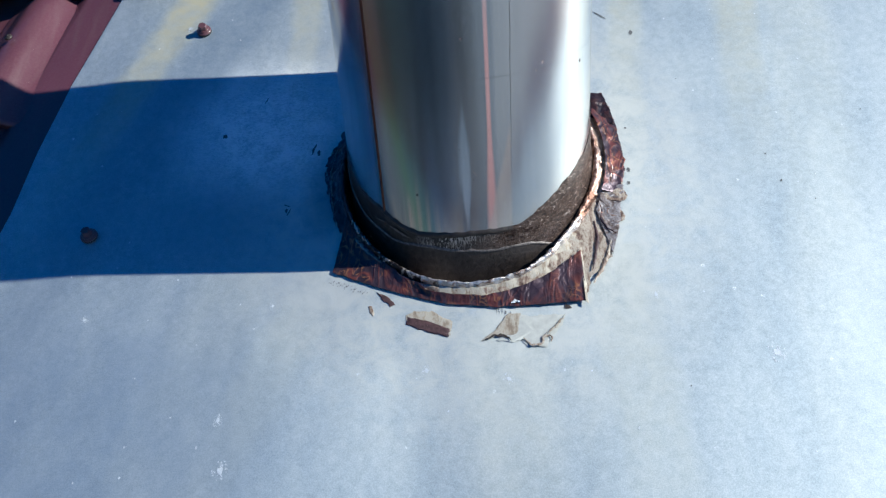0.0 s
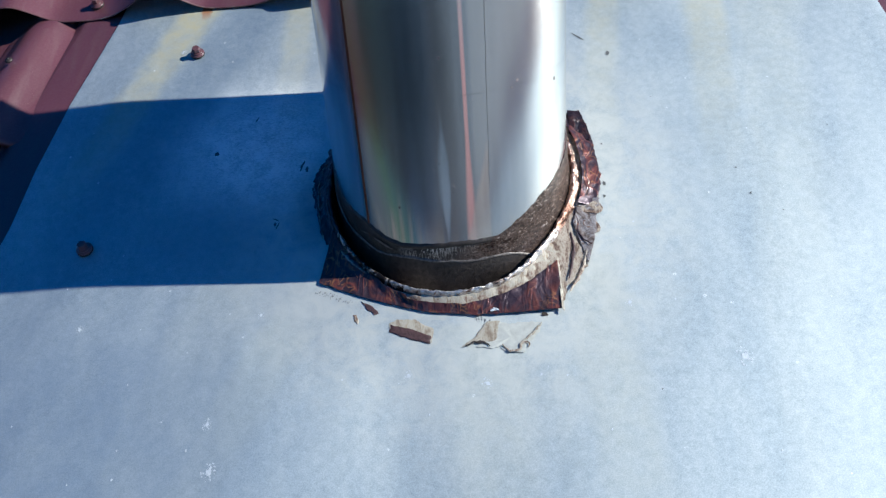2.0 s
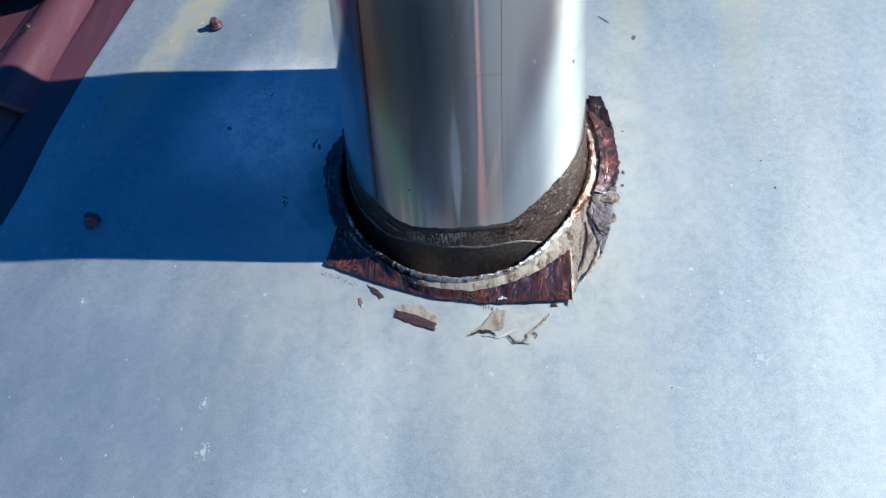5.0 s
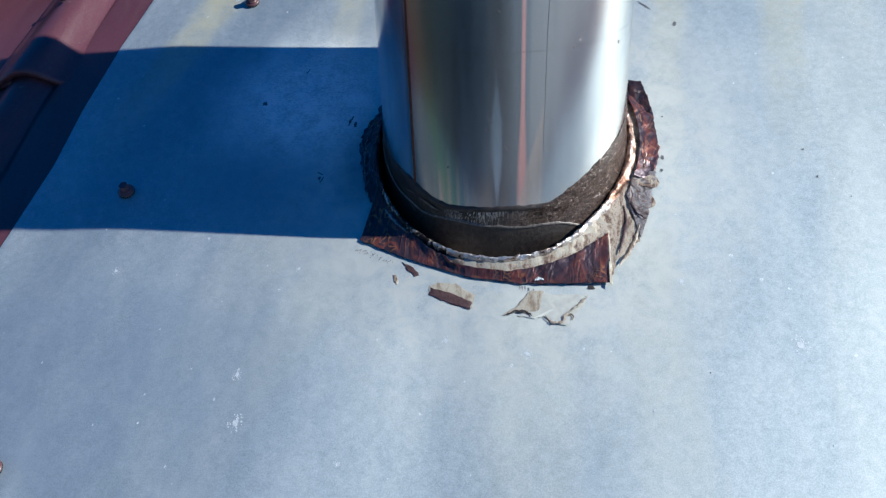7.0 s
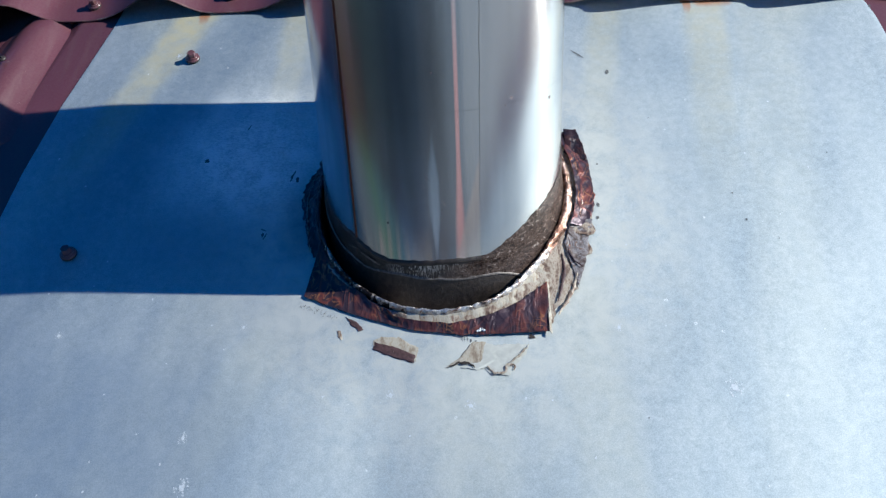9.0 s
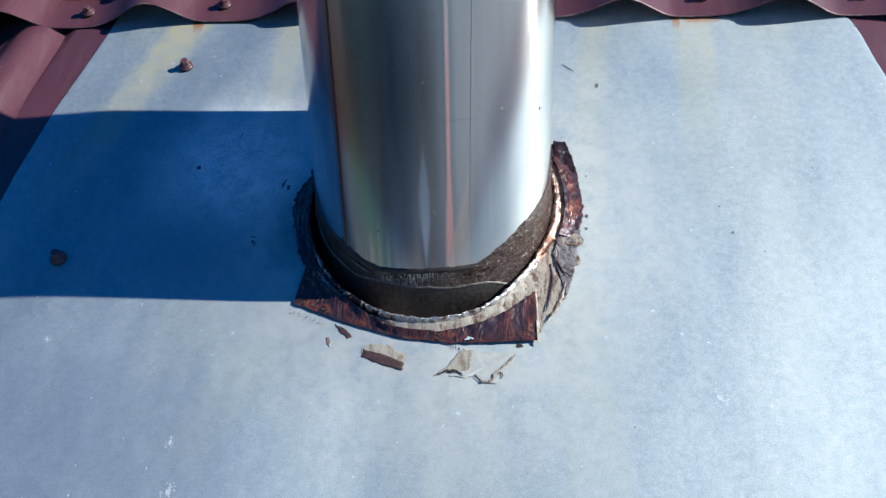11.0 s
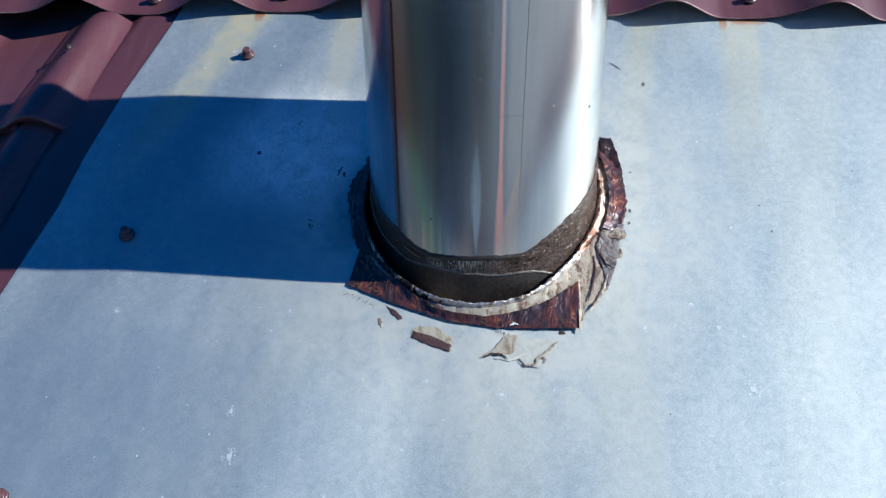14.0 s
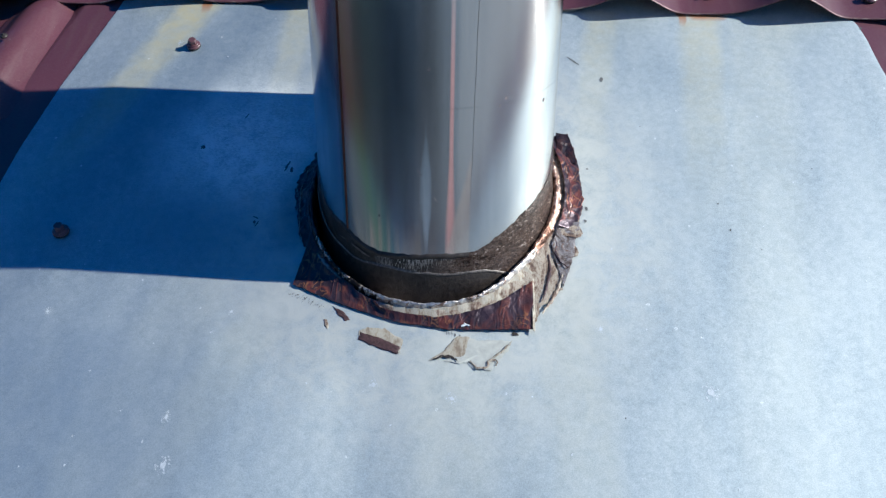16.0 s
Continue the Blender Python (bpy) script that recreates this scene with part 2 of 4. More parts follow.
def stainless():
    m, node, link, bsdf = material("stainless_steel")
    at = node("ShaderNodeTexCoord").outputs["Object"]
    brush = noise_of(node, link, stretched(node, link, at, (260, 260, 3)), 1.0, 4, 0.6)
    smear = noise_of(node, link, stretched(node, link, at, (18, 18, 5)), 1.0, 4, 0.6)
    lines = noise_of(node, link, stretched(node, link, at, (75, 75, 2.2)), 1.0, 5, 0.65)
    colour = ramp_of(node, link, smear, (0.3, (0.64, 0.64, 0.64)), (0.7, (0.72, 0.715, 0.71)))
    colour = mix_of(node, link, 1.0, colour, ramp_of(node, link, lines, (0.32, 0.88), (0.52, 0.97), (0.7, 1.0)), "MULTIPLY")
    # tempering colours beside the weld: bands that spread from the seam towards the hot foot
    sep = node("ShaderNodeSeparateXYZ")
    link(at, sep.inputs[0])
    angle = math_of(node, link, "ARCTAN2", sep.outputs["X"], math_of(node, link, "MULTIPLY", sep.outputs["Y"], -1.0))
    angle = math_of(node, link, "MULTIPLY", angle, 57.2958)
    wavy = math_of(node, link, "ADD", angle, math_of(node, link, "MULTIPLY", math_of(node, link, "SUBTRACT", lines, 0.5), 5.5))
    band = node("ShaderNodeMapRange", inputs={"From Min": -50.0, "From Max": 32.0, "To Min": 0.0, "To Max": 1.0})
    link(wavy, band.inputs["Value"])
    # blue-dark and grey bands by angle: reflections put into the colour
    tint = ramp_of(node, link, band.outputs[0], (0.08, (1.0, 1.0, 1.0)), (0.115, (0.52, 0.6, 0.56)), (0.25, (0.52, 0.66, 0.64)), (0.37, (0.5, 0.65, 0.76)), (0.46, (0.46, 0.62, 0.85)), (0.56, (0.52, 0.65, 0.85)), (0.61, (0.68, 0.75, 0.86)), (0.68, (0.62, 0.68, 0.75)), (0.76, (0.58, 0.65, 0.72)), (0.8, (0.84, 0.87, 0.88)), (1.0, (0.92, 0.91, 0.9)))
    out = math_of(node, link, "ADD", wavy, 39.9)
    shifted = math_of(node, link, "SUBTRACT", out, math_of(node, link, "MAXIMUM", math_of(node, link, "MULTIPLY", math_of(node, link, "SUBTRACT", 0.14, sep.outputs["Z"]), 100.0), -5.0))
    temper = node("ShaderNodeMapRange", inputs={"From Min": -12.0, "From Max": 16.0, "To Min": 0.0, "To Max": 1.0})
    link(shifted, temper.inputs["Value"])
    bands = ramp_of(node, link, temper.outputs[0], (0.05, (1.0, 1.0, 1.0)), (0.28, (1.0, 0.84, 0.86)), (0.42, (1.06, 0.97, 0.84)), (0.56, (0.99, 1.13, 0.73)), (0.72, (0.9, 1.06, 0.83)), (0.95, (1.0, 1.0, 1.0)))
    beside = node("ShaderNodeMapRange", inputs={"From Min": 0.0, "From Max": 1.5, "To Min": 0.0, "To Max": 1.0})
    link(out, beside.inputs["Value"])
    tint = mix_of(node, link, beside.outputs[0], tint, mix_of(node, link, 1.0, tint, bands, "MULTIPLY"))
    # darker towards the foot: colour stands in for a dark reflection there
    dim = node("ShaderNodeMapRange", inputs={"From Min": 0.2, "From Max": 0.0, "To Min": 0.0, "To Max": 0.85})
    link(sep.outputs["Z"], dim.inputs["Value"])
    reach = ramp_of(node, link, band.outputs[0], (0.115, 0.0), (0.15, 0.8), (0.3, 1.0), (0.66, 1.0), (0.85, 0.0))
    tint = mix_of(node, link, math_of(node, link, "MULTIPLY", dim.outputs[0], reach), tint, mix_of(node, link, 1.0, tint, (0.63, 0.6, 0.6), "MULTIPLY"))
    # a rosy line along the crease, and pale wedges that paint in reflections
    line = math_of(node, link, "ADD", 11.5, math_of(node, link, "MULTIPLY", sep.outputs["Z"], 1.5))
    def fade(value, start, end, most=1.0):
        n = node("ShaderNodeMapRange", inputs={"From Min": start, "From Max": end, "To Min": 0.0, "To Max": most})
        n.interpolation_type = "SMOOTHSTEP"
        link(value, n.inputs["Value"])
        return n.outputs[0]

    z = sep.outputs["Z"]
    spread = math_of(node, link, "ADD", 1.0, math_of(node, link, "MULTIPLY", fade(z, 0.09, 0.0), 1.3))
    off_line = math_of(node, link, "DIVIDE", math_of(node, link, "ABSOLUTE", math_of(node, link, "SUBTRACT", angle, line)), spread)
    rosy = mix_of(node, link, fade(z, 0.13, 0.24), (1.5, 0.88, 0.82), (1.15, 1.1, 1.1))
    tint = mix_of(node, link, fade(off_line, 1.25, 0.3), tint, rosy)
    # lens and flame: pale reflections of the sheet put into the tint
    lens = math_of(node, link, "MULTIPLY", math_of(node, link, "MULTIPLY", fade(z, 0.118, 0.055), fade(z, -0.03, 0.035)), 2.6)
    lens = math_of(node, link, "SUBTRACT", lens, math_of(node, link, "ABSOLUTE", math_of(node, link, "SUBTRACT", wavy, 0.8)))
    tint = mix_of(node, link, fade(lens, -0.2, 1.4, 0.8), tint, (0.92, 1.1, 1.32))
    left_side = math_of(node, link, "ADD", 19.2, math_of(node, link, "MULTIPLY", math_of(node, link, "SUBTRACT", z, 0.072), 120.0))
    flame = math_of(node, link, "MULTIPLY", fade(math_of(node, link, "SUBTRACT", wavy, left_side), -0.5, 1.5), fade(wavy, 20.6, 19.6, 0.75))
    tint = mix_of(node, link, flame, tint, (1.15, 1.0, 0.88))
    for at_angle, top in ((-21.0, 0.055), (-17.0, 0.035), (-25.0, 0.03)):
        tongue = math_of(node, link, "MULTIPLY", fade(math_of(node, link, "ABSOLUTE", math_of(node, link, "SUBTRACT", wavy, at_angle)), 1.6, 0.2), fade(z, top, -0.01, 0.42))
        tint = mix_of(node, link, tongue, tint, (1.0, 0.72, 0.6))
    # brown tide marks low down
    foot = node("ShaderNodeMapRange", inputs={"From Min": 0.02, "From Max": -0.03, "To Min": 0.0, "To Max": 0.9})
    link(sep.outputs["Z"], foot.inputs["Value"])
    tide = math_of(node, link, "MULTIPLY", foot.outputs[0], ramp_of(node, link, lines, (0.45, 0.0), (0.6, 1.0)))
    tint = mix_of(node, link, tide, tint, (0.8, 0.64, 0.52))
    # a faint scribed ring round the pipe
    ring = node("ShaderNodeMapRange", inputs={"From Min": 0.0011, "From Max": 0.0004, "To Min": 0.0, "To Max": 1.0})
    link(math_of(node, link, "ABSOLUTE", math_of(node, link, "SUBTRACT", sep.outputs["Z"], math_of(node, link, "ADD", 0.1172, math_of(node, link, "MULTIPLY", smear, 0.002)))), ring.inputs["Value"])
    tint = mix_of(node, link, math_of(node, link, "MULTIPLY", ring.outputs[0], ramp_of(node, link, noise_of(node, link, at, 30, 3), (0.35, 0.03), (0.6, 0.25))), tint, (0.3, 0.3, 0.3))
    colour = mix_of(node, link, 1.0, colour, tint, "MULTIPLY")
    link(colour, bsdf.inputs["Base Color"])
    bsdf.inputs["Metallic"].default_value = 1.0
    link(math_of(node, link, "ADD", math_of(node, link, "MULTIPLY", smear, 0.08), math_of(node, link, "ADD", math_of(node, link, "MULTIPLY", brush, 0.06), 0.14)), bsdf.inputs["Roughness"])
    round_axis = node("ShaderNodeTangent")
    round_axis.direction_type, round_axis.axis = "RADIAL", "Z"
    link(round_axis.outputs[0], bsdf.inputs["Tangent"])
    bsdf.inputs["Anisotropic"].default_value, bsdf.inputs["Anisotropic Rotation"].default_value = 0.4, 0.25
    bump_of(node, link, bsdf, math_of(node, link, "ADD", brush, math_of(node, link, "MULTIPLY", smear, 2.0)), 0.05, 0.0006)
    return m


def wrinkled_foil(name, stops, scale, metallic, rough, relief, twist=1.8):
    m, node, link, bsdf = material(name)
    at = node("ShaderNodeTexCoord").outputs["Object"]
    folds = noise_of(node, link, at, scale, 3, 0.55, twist)
    fine = noise_of(node, link, at, scale * 5, 4, 0.6, 0.8)
    link(ramp_of(node, link, mix_of(node, link, 0.26, folds, fine), *stops), bsdf.inputs["Base Color"])
    bsdf.inputs["Metallic"].default_value = metallic
    link(math_of(node, link, "ADD", math_of(node, link, "MULTIPLY", fine, 0.25), rough - 0.1), bsdf.inputs["Roughness"])
    bump_of(node, link, bsdf, math_of(node, link, "ADD", folds, math_of(node, link, "MULTIPLY", fine, 0.35)), 0.8, relief)
    return m


def plain(name, base, rough, metallic=0.0, scale=160.0, spread=0.35, relief=0.0004):
    m, node, link, bsdf = material(name)
    at = node("ShaderNodeTexCoord").outputs["Object"]
    n = noise_of(node, link, at, scale, 5, 0.65, 0.4)
    link(ramp_of(node, link, n, (0.25, tuple(c * (1 - spread) for c in base)), (0.75, tuple(min(1, c * (1 + spread)) for c in base))), bsdf.inputs["Base Color"])
    bsdf.inputs["Roughness"].default_value, bsdf.inputs["Metallic"].default_value = rough, metallic
    bump_of(node, link, bsdf, n, 0.5, relief)
    return m


def residue():
    """Bitumen scraped off the steel: bare hatching between dark remains."""
    m, node, link, bsdf = material("scraped_bitumen")
    at = node("ShaderNodeTexCoord").outputs["Object"]
    hatch = noise_of(node, link, stretched(node, link, at, (1150, 1150, 230)), 1.0, 3, 0.6, 0.5)
    patchy = noise_of(node, link, at, 40, 3)
    bare = ramp_of(node, link, math_of(node, link, "ADD", hatch, math_of(node, link, "MULTIPLY", math_of(node, link, "SUBTRACT", patchy, 0.5), 0.55)), (0.495, 0.0), (0.545, 0.95))
    sep = node("ShaderNodeSeparateXYZ")
    link(at, sep.inputs[0])
    front = node("ShaderNodeMapRange", inputs={"From Min": -24.0, "From Max": -10.0, "To Min": 0.06, "To Max": 1.0})
    round_it = math_of(node, link, "MULTIPLY", math_of(node, link, "ARCTAN2", sep.outputs["X"], math_of(node, link, "MULTIPLY", sep.outputs["Y"], -1.0)), 57.2958)
    link(round_it, front.inputs["Value"])
    bare = math_of(node, link, "MULTIPLY", bare, front.outputs[0])
    # brown smear on the right, with its sunlit tone and glints painted in
    low = math_of(node, link, "MULTIPLY", math_of(node, link, "SUBTRACT", 0.012, sep.outputs["Z"]), 900.0)
    smeared = node("ShaderNodeMapRange", inputs={"From Min": 24.0, "From Max": 44.0, "To Min": 0.0, "To Max": 1.0})
    link(math_of(node, link, "ADD", math_of(node, link, "ADD", round_it, low), math_of(node, link, "MULTIPLY", math_of(node, link, "SUBTRACT", patchy, 0.5), 20.0)), smeared.inputs["Value"])
    streaky = noise_of(node, link, stretched(node, link, at, (180, 180, 420)), 1.0, 5, 0.65, 1.2)
    brown = ramp_of(node, link, streaky, (0.36, (0.022, 0.014, 0.011)), (0.5, (0.075, 0.048, 0.037)), (0.6, (0.14, 0.095, 0.075)), (0.68, (0.5, 0.43, 0.38)))
    colour = mix_of(node, link, bare, (0.02, 0.015, 0.0125), (0.55, 0.5, 0.46))
    link(mix_of(node, link, smeared.outputs[0], colour, brown), bsdf.inputs["Base Color"])
    link(math_of(node, link, "MULTIPLY", bare, 0.8), bsdf.inputs["Metallic"])
    bsdf.inputs["Roughness"].default_value = 0.4
    bump_of(node, link, bsdf, hatch, 0.4, 0.0006)
    return m


def old_foil(name, dark, warm, hot, scale=52.0, metallic=0.55, rough=0.3, relief=0.002):
    """Lacquered foil: nearly black, with thin creases in the warm and hot colours."""
    m, node, link, bsdf = material(name)
    at = node("ShaderNodeTexCoord").outputs["Object"]
    patch = noise_of(node, link, at, 26, 3, 0.6)
    ridges = []
    for size, squeeze, twist in ((scale, (1.3, 0.6, 1.0), 0.9), (scale * 2.4, (1.0, 0.6, 1.0), 0.6)):
        n = noise_of(node, link, stretched(node, link, at, squeeze), size, 2, 0.5, twist)
        fold = math_of(node, link, "ABSOLUTE", math_of(node, link, "SUBTRACT", n, 0.5))
        ridges.append(fold)
    fine = noise_of(node, link, at, 700, 3, 0.6)
    shade = ramp_of(node, link, noise_of(node, link, at, 60, 4, 0.6), (0.35, dark), (0.7, tuple(1.9 * c for c in dark)))
    wide = math_of(node, link, "MULTIPLY", ramp_of(node, link, ridges[0], (0.01, 1.0), (0.07, 0.0)), ramp_of(node, link, patch, (0.37, 0.08), (0.54, 1.0)))
    thin = math_of(node, link, "MULTIPLY", ramp_of(node, link, ridges[1], (0.006, 1.0), (0.035, 0.0)), ramp_of(node, link, patch, (0.46, 0.0), (0.62, 0.7)))
    colour = mix_of(node, link, wide, shade, warm)
    colour = mix_of(node, link, thin, colour, hot)
    link(colour, bsdf.inputs["Base Color"])
    bsdf.inputs["Metallic"].default_value = metallic
    link(math_of(node, link, "ADD", math_of(node, link, "MULTIPLY", fine, 0.25), rough - 0.1), bsdf.inputs["Roughness"])
    height = math_of(node, link, "SUBTRACT", math_of(node, link, "MULTIPLY", fine, 0.05), math_of(node, link, "ADD", ridges[0], math_of(node, link, "MULTIPLY", ridges[1], 0.5)))
    bump_of(node, link, bsdf, height, 0.6, relief * 2.0)
    return m


def dried_glue(name, stops, metallic, rough):
    """Old adhesive pulled out in streaks up and down the slope."""
    m, node, link, bsdf = material(name)
    at = node("ShaderNodeTexCoord").outputs["Object"]
    pulled = noise_of(node, link, stretched(node, link, at, (1.6, 0.4, 1.0)), 90, 5, 0.62, 0.7)
    fine = noise_of(node, link, stretched(node, link, at, (1.5, 0.8, 1.0)), 420, 4, 0.65)
    link(ramp_of(node, link, mix_of(node, link, 0.3, pulled, fine), *stops), bsdf.inputs["Base Color"])
    bsdf.inputs["Metallic"].default_value, bsdf.inputs["Roughness"].default_value = metallic, rough
    bump_of(node, link, bsdf, math_of(node, link, "ADD", pulled, math_of(node, link, "MULTIPLY", fine, 0.4)), 0.35, 0.001)
    return m


ZINC, STEEL, RESIDUE = zinc(), stainless(), residue()
TILE = painted("burgundy_tile_paint", (0.098, 0.031, 0.042), (0.24, 0.17, 0.16), 0.5)
WORN_EDGE = wrinkled_foil("worn_burgundy_edge", ((0.4, (0.13, 0.05, 0.058)), (0.52, (0.16, 0.08, 0.08)), (0.62, (0.27, 0.2, 0.18))), 28, 0.2, 0.45, 0.0004)
SCREW_PAINT = painted("burgundy_screw_paint", (0.1, 0.042, 0.048), (0.28, 0.25, 0.23), 0.4)
COPPER = old_foil("dark_copper_foil", (0.04, 0.026, 0.034), (0.18, 0.055, 0.045), (0.42, 0.18, 0.085), metallic=0.4, rough=0.34)
# the copper foil as in shade, with pale highlights coloured into its creases
SHADE_FOIL = old_foil("shaded_copper_foil", (0.045, 0.036, 0.042), (0.1, 0.08, 0.085), (0.4, 0.38, 0.38), 60.0, 0.6, 0.32)
BLACK_FOIL = old_foil("black_foil", (0.014, 0.009, 0.013), (0.04, 0.014, 0.014), (0.1, 0.035, 0.025), 70.0, 0.4, 0.36)
# dark foil with white glints painted in as bright patches
PATCHY = wrinkled_foil("patchy_silver_foil", ((0.42, (0.03, 0.022, 0.022)), (0.5, (0.06, 0.045, 0.04)), (0.53, (0.5, 0.43, 0.38)), (0.58, (0.72, 0.66, 0.62)), (0.62, (0.08, 0.05, 0.045))), 90, 0.8, 0.38, 0.002, 1.2)
CREAM = dried_glue("pale_adhesive", ((0.4, (0.26, 0.2, 0.145)), (0.47, (0.39, 0.335, 0.26)), (0.55, (0.49, 0.45, 0.37)), (0.63, (0.37, 0.3, 0.22))), 0.2, 0.55)
RIM_COPPER = wrinkled_foil("coppery_foil", ((0.36, (0.05, 0.025, 0.02)), (0.44, (0.24, 0.13, 0.09)), (0.5, (0.48, 0.3, 0.23)), (0.58, (0.72, 0.55, 0.47)), (0.63, (0.3, 0.16, 0.11)), (0.7, (0.08, 0.04, 0.035))), 70, 0.85, 0.36, 0.0024, 1.2)
SILVER = wrinkled_foil("crumpled_silver_foil", ((0.36, (0.06, 0.04, 0.035)), (0.42, (0.36, 0.26, 0.21)), (0.46, (0.68, 0.6, 0.54)), (0.57, (0.84, 0.78, 0.73)), (0.62, (0.4, 0.27, 0.21)), (0.68, (0.12, 0.08, 0.07))), 75, 0.85, 0.4, 0.0022, 1.0)
GREY_FOIL = wrinkled_foil("grey_foil", ((0.36, (0.1, 0.07, 0.06)), (0.46, (0.2, 0.16, 0.145)), (0.55, (0.33, 0.31, 0.31)), (0.62, (0.2, 0.13, 0.1))), 75, 0.55, 0.42, 0.001)
TAN = dried_glue("dried_adhesive", ((0.39, (0.09, 0.05, 0.038)), (0.45, (0.19, 0.125, 0.09)), (0.5, (0.33, 0.26, 0.2)), (0.56, (0.46, 0.4, 0.32)), (0.61, (0.24, 0.16, 0.12))), 0.1, 0.55)
BROWN = plain("brown_tape", (0.065, 0.032, 0.033), 0.6, 0.0, 330, 0.8, 0.0006)
STAIN = plain("adhesive_stain", (0.6, 0.6, 0.54), 0.6, 0.55, 130, 0.16, 0.0004)
BITUMEN = plain("bitumen", (0.036, 0.027, 0.022), 0.5, 0, 240, 0.75, 0.0012)
WELD = plain("heat_tinted_weld", (0.115, 0.05, 0.032), 0.45, 0.7, 300, 0.4)
RUBBER = plain("black_rubber", (0.02, 0.02, 0.02), 0.7)
LIME = plain("white_splash", (0.63, 0.67, 0.7), 0.55, 0.3, 500, 0.15)
DIRT = plain("dark_dirt", (0.12, 0.12, 0.12), 0.8, 0, 500, 0.4)
PALE = plain("bare_washer_metal", (0.3, 0.24, 0.23), 0.6, 0.3, 300, 0.3)
TAPE_EDGE = plain("worn_tape_edge", (0.14, 0.118, 0.104), 0.5, 0.2, 420, 0.8)
DECK = plain("dark_slab", (0.03, 0.028, 0.026), 0.9, 0, 20, 0.3)
PLASTER = plain("grey_plaster", (0.42, 0.4, 0.37), 0.9, 0, 25, 0.2, 0.002)
BARK = plain("bark", (0.09, 0.07, 0.05), 0.9, 0, 12, 0.4, 0.01)
WOOD = plain("far_foliage", (0.05, 0.068, 0.07), 0.8, 0, 1.5, 0.5, 0.01)
GRASS = plain("far_ground", (0.3, 0.31, 0.315), 0.95, 0, 0.4, 0.5, 0.05)

# ---- building helpers ----
SLOPE = 24.0
ROOF = pose(0, 0, 0, SLOPE, 0, 0)  # u to the right, v up the slope, w out of the sheet
CS, SN = math.cos(radians(SLOPE)), math.sin(radians(SLOPE))


def mesh_of(name, verts, faces, mat, smooth=True):
    me = bpy.data.meshes.new(name)
    me.from_pydata([tuple(v) for v in verts], [], [tuple(f) for f in faces])
    me.materials.append(mat)
    me.polygons.foreach_set("use_smooth", [smooth] * len(me.polygons))
    me.update()
    return me


def part(name, bm, mat, parent=None, label="", smooth=True):
    """Links a bmesh, or (verts, faces), as one mesh object under a thing or a part."""
    if isinstance(bm, tuple):
        me = mesh_of(name, *bm, mat, smooth)
    else:
        me = bpy.data.meshes.new(name)
        bm.to_mesh(me)
        bm.free()
        me.materials.append(mat)
        me.polygons.foreach_set("use_smooth", [smooth] * len(me.polygons))
    ob = new(name, me)
    ob.parent = parent
    return tagged(ob, label)


def thing(name, m, label, category, group="", kind=""):
    ob = new(name)
    ob.matrix_world = m
    ob.empty_display_size = 0.02
    return tagged(ob, label, category, group, kind)


def thick(ob, metres, offset=-1.0):
    mod = ob.modifiers.new("thickness", "SOLIDIFY")
    mod.thickness, mod.offset = metres, offset
    even = ob.modifiers.new("even_normals", "WEIGHTED_NORMAL")
    even.weight = 100
    return ob


def grid(rows):
    """Verts and faces of a sheet from rows of points."""
    n = len(rows[0])
    faces = [(i * n + j, i * n + j + 1, (i + 1) * n + j + 1, (i + 1) * n + j) for i in range(len(rows) - 1) for j in range(n - 1)]
    return [p for row in rows for p in row], faces


def revolve(profile, sides, bm=None):
    """A bmesh of a profile of (radius, z) turned round z."""
    bm = bm or bmesh.new()
    rings = [[bm.verts.new((r * math.cos(2 * math.pi * k / sides), r * math.sin(2 * math.pi * k / sides), z)) for k in range(sides)] for r, z in profile]
    for a, b in zip(rings, rings[1:]):
        for k in range(sides):
            bm.faces.new((a[k], a[(k + 1) % sides], b[(k + 1) % sides], b[k]))
    return bm


def capped(profile, sides):
    bm = revolve(profile, sides)
    bm.verts.ensure_lookup_table()
    bm.faces.new(bm.verts[-sides:])
    bm.faces.new(list(reversed(bm.verts[:sides])))
    return bm


def rough_noise(x, y, z, scale):
    return noise.noise(Vector((x, y, z)) * scale)


def between(table, x):
    xs, ys = zip(*table)
    return float(np.interp(x, xs, ys))


# ---- roof ----
PITCH, TROUGH = 0.18, -0.435  # wave width, and where a trough lies


def wave(u, height=0.0265):
    """The pressed wave: a wide trough, a rounded crest and a steeper flank after it."""
    s = ((u - TROUGH + 0.012) / PITCH) % 1.0
    knots = ((0.0, 0.0), (0.16, 0.015), (0.27, 0.12), (0.38, 0.4), (0.49, 0.82), (0.57, 1.0), (0.65, 0.94), (0.75, 0.56), (0.83, 0.2), (0.9, 0.03), (1.0, 0.0))
    a = between(knots, s)
    b = between(knots, min(1.0, s + 0.03))
    c = between(knots, max(0.0, s - 0.03))
    return height * (a + b + c) / 3


def low_wave(u, height=0.019):
    """The older sheet below: sharper troughs and a steep flank to the left of them."""
    s = ((u - TROUGH) / PITCH) % 1.0
    knots = ((0.0, 0.0), (0.05, 0.03), (0.3, 0.3), (0.5, 0.62), (0.6, 0.85), (0.67, 0.97), (0.71, 1.0), (0.75, 0.98), (0.81, 0.8), (0.87, 0.5), (0.93, 0.2), (0.97, 0.05), (1.0, 0.0))
    return height * sum(between(knots, (s + d) % 1.0) for d in (-0.02, 0.0, 0.02)) / 3


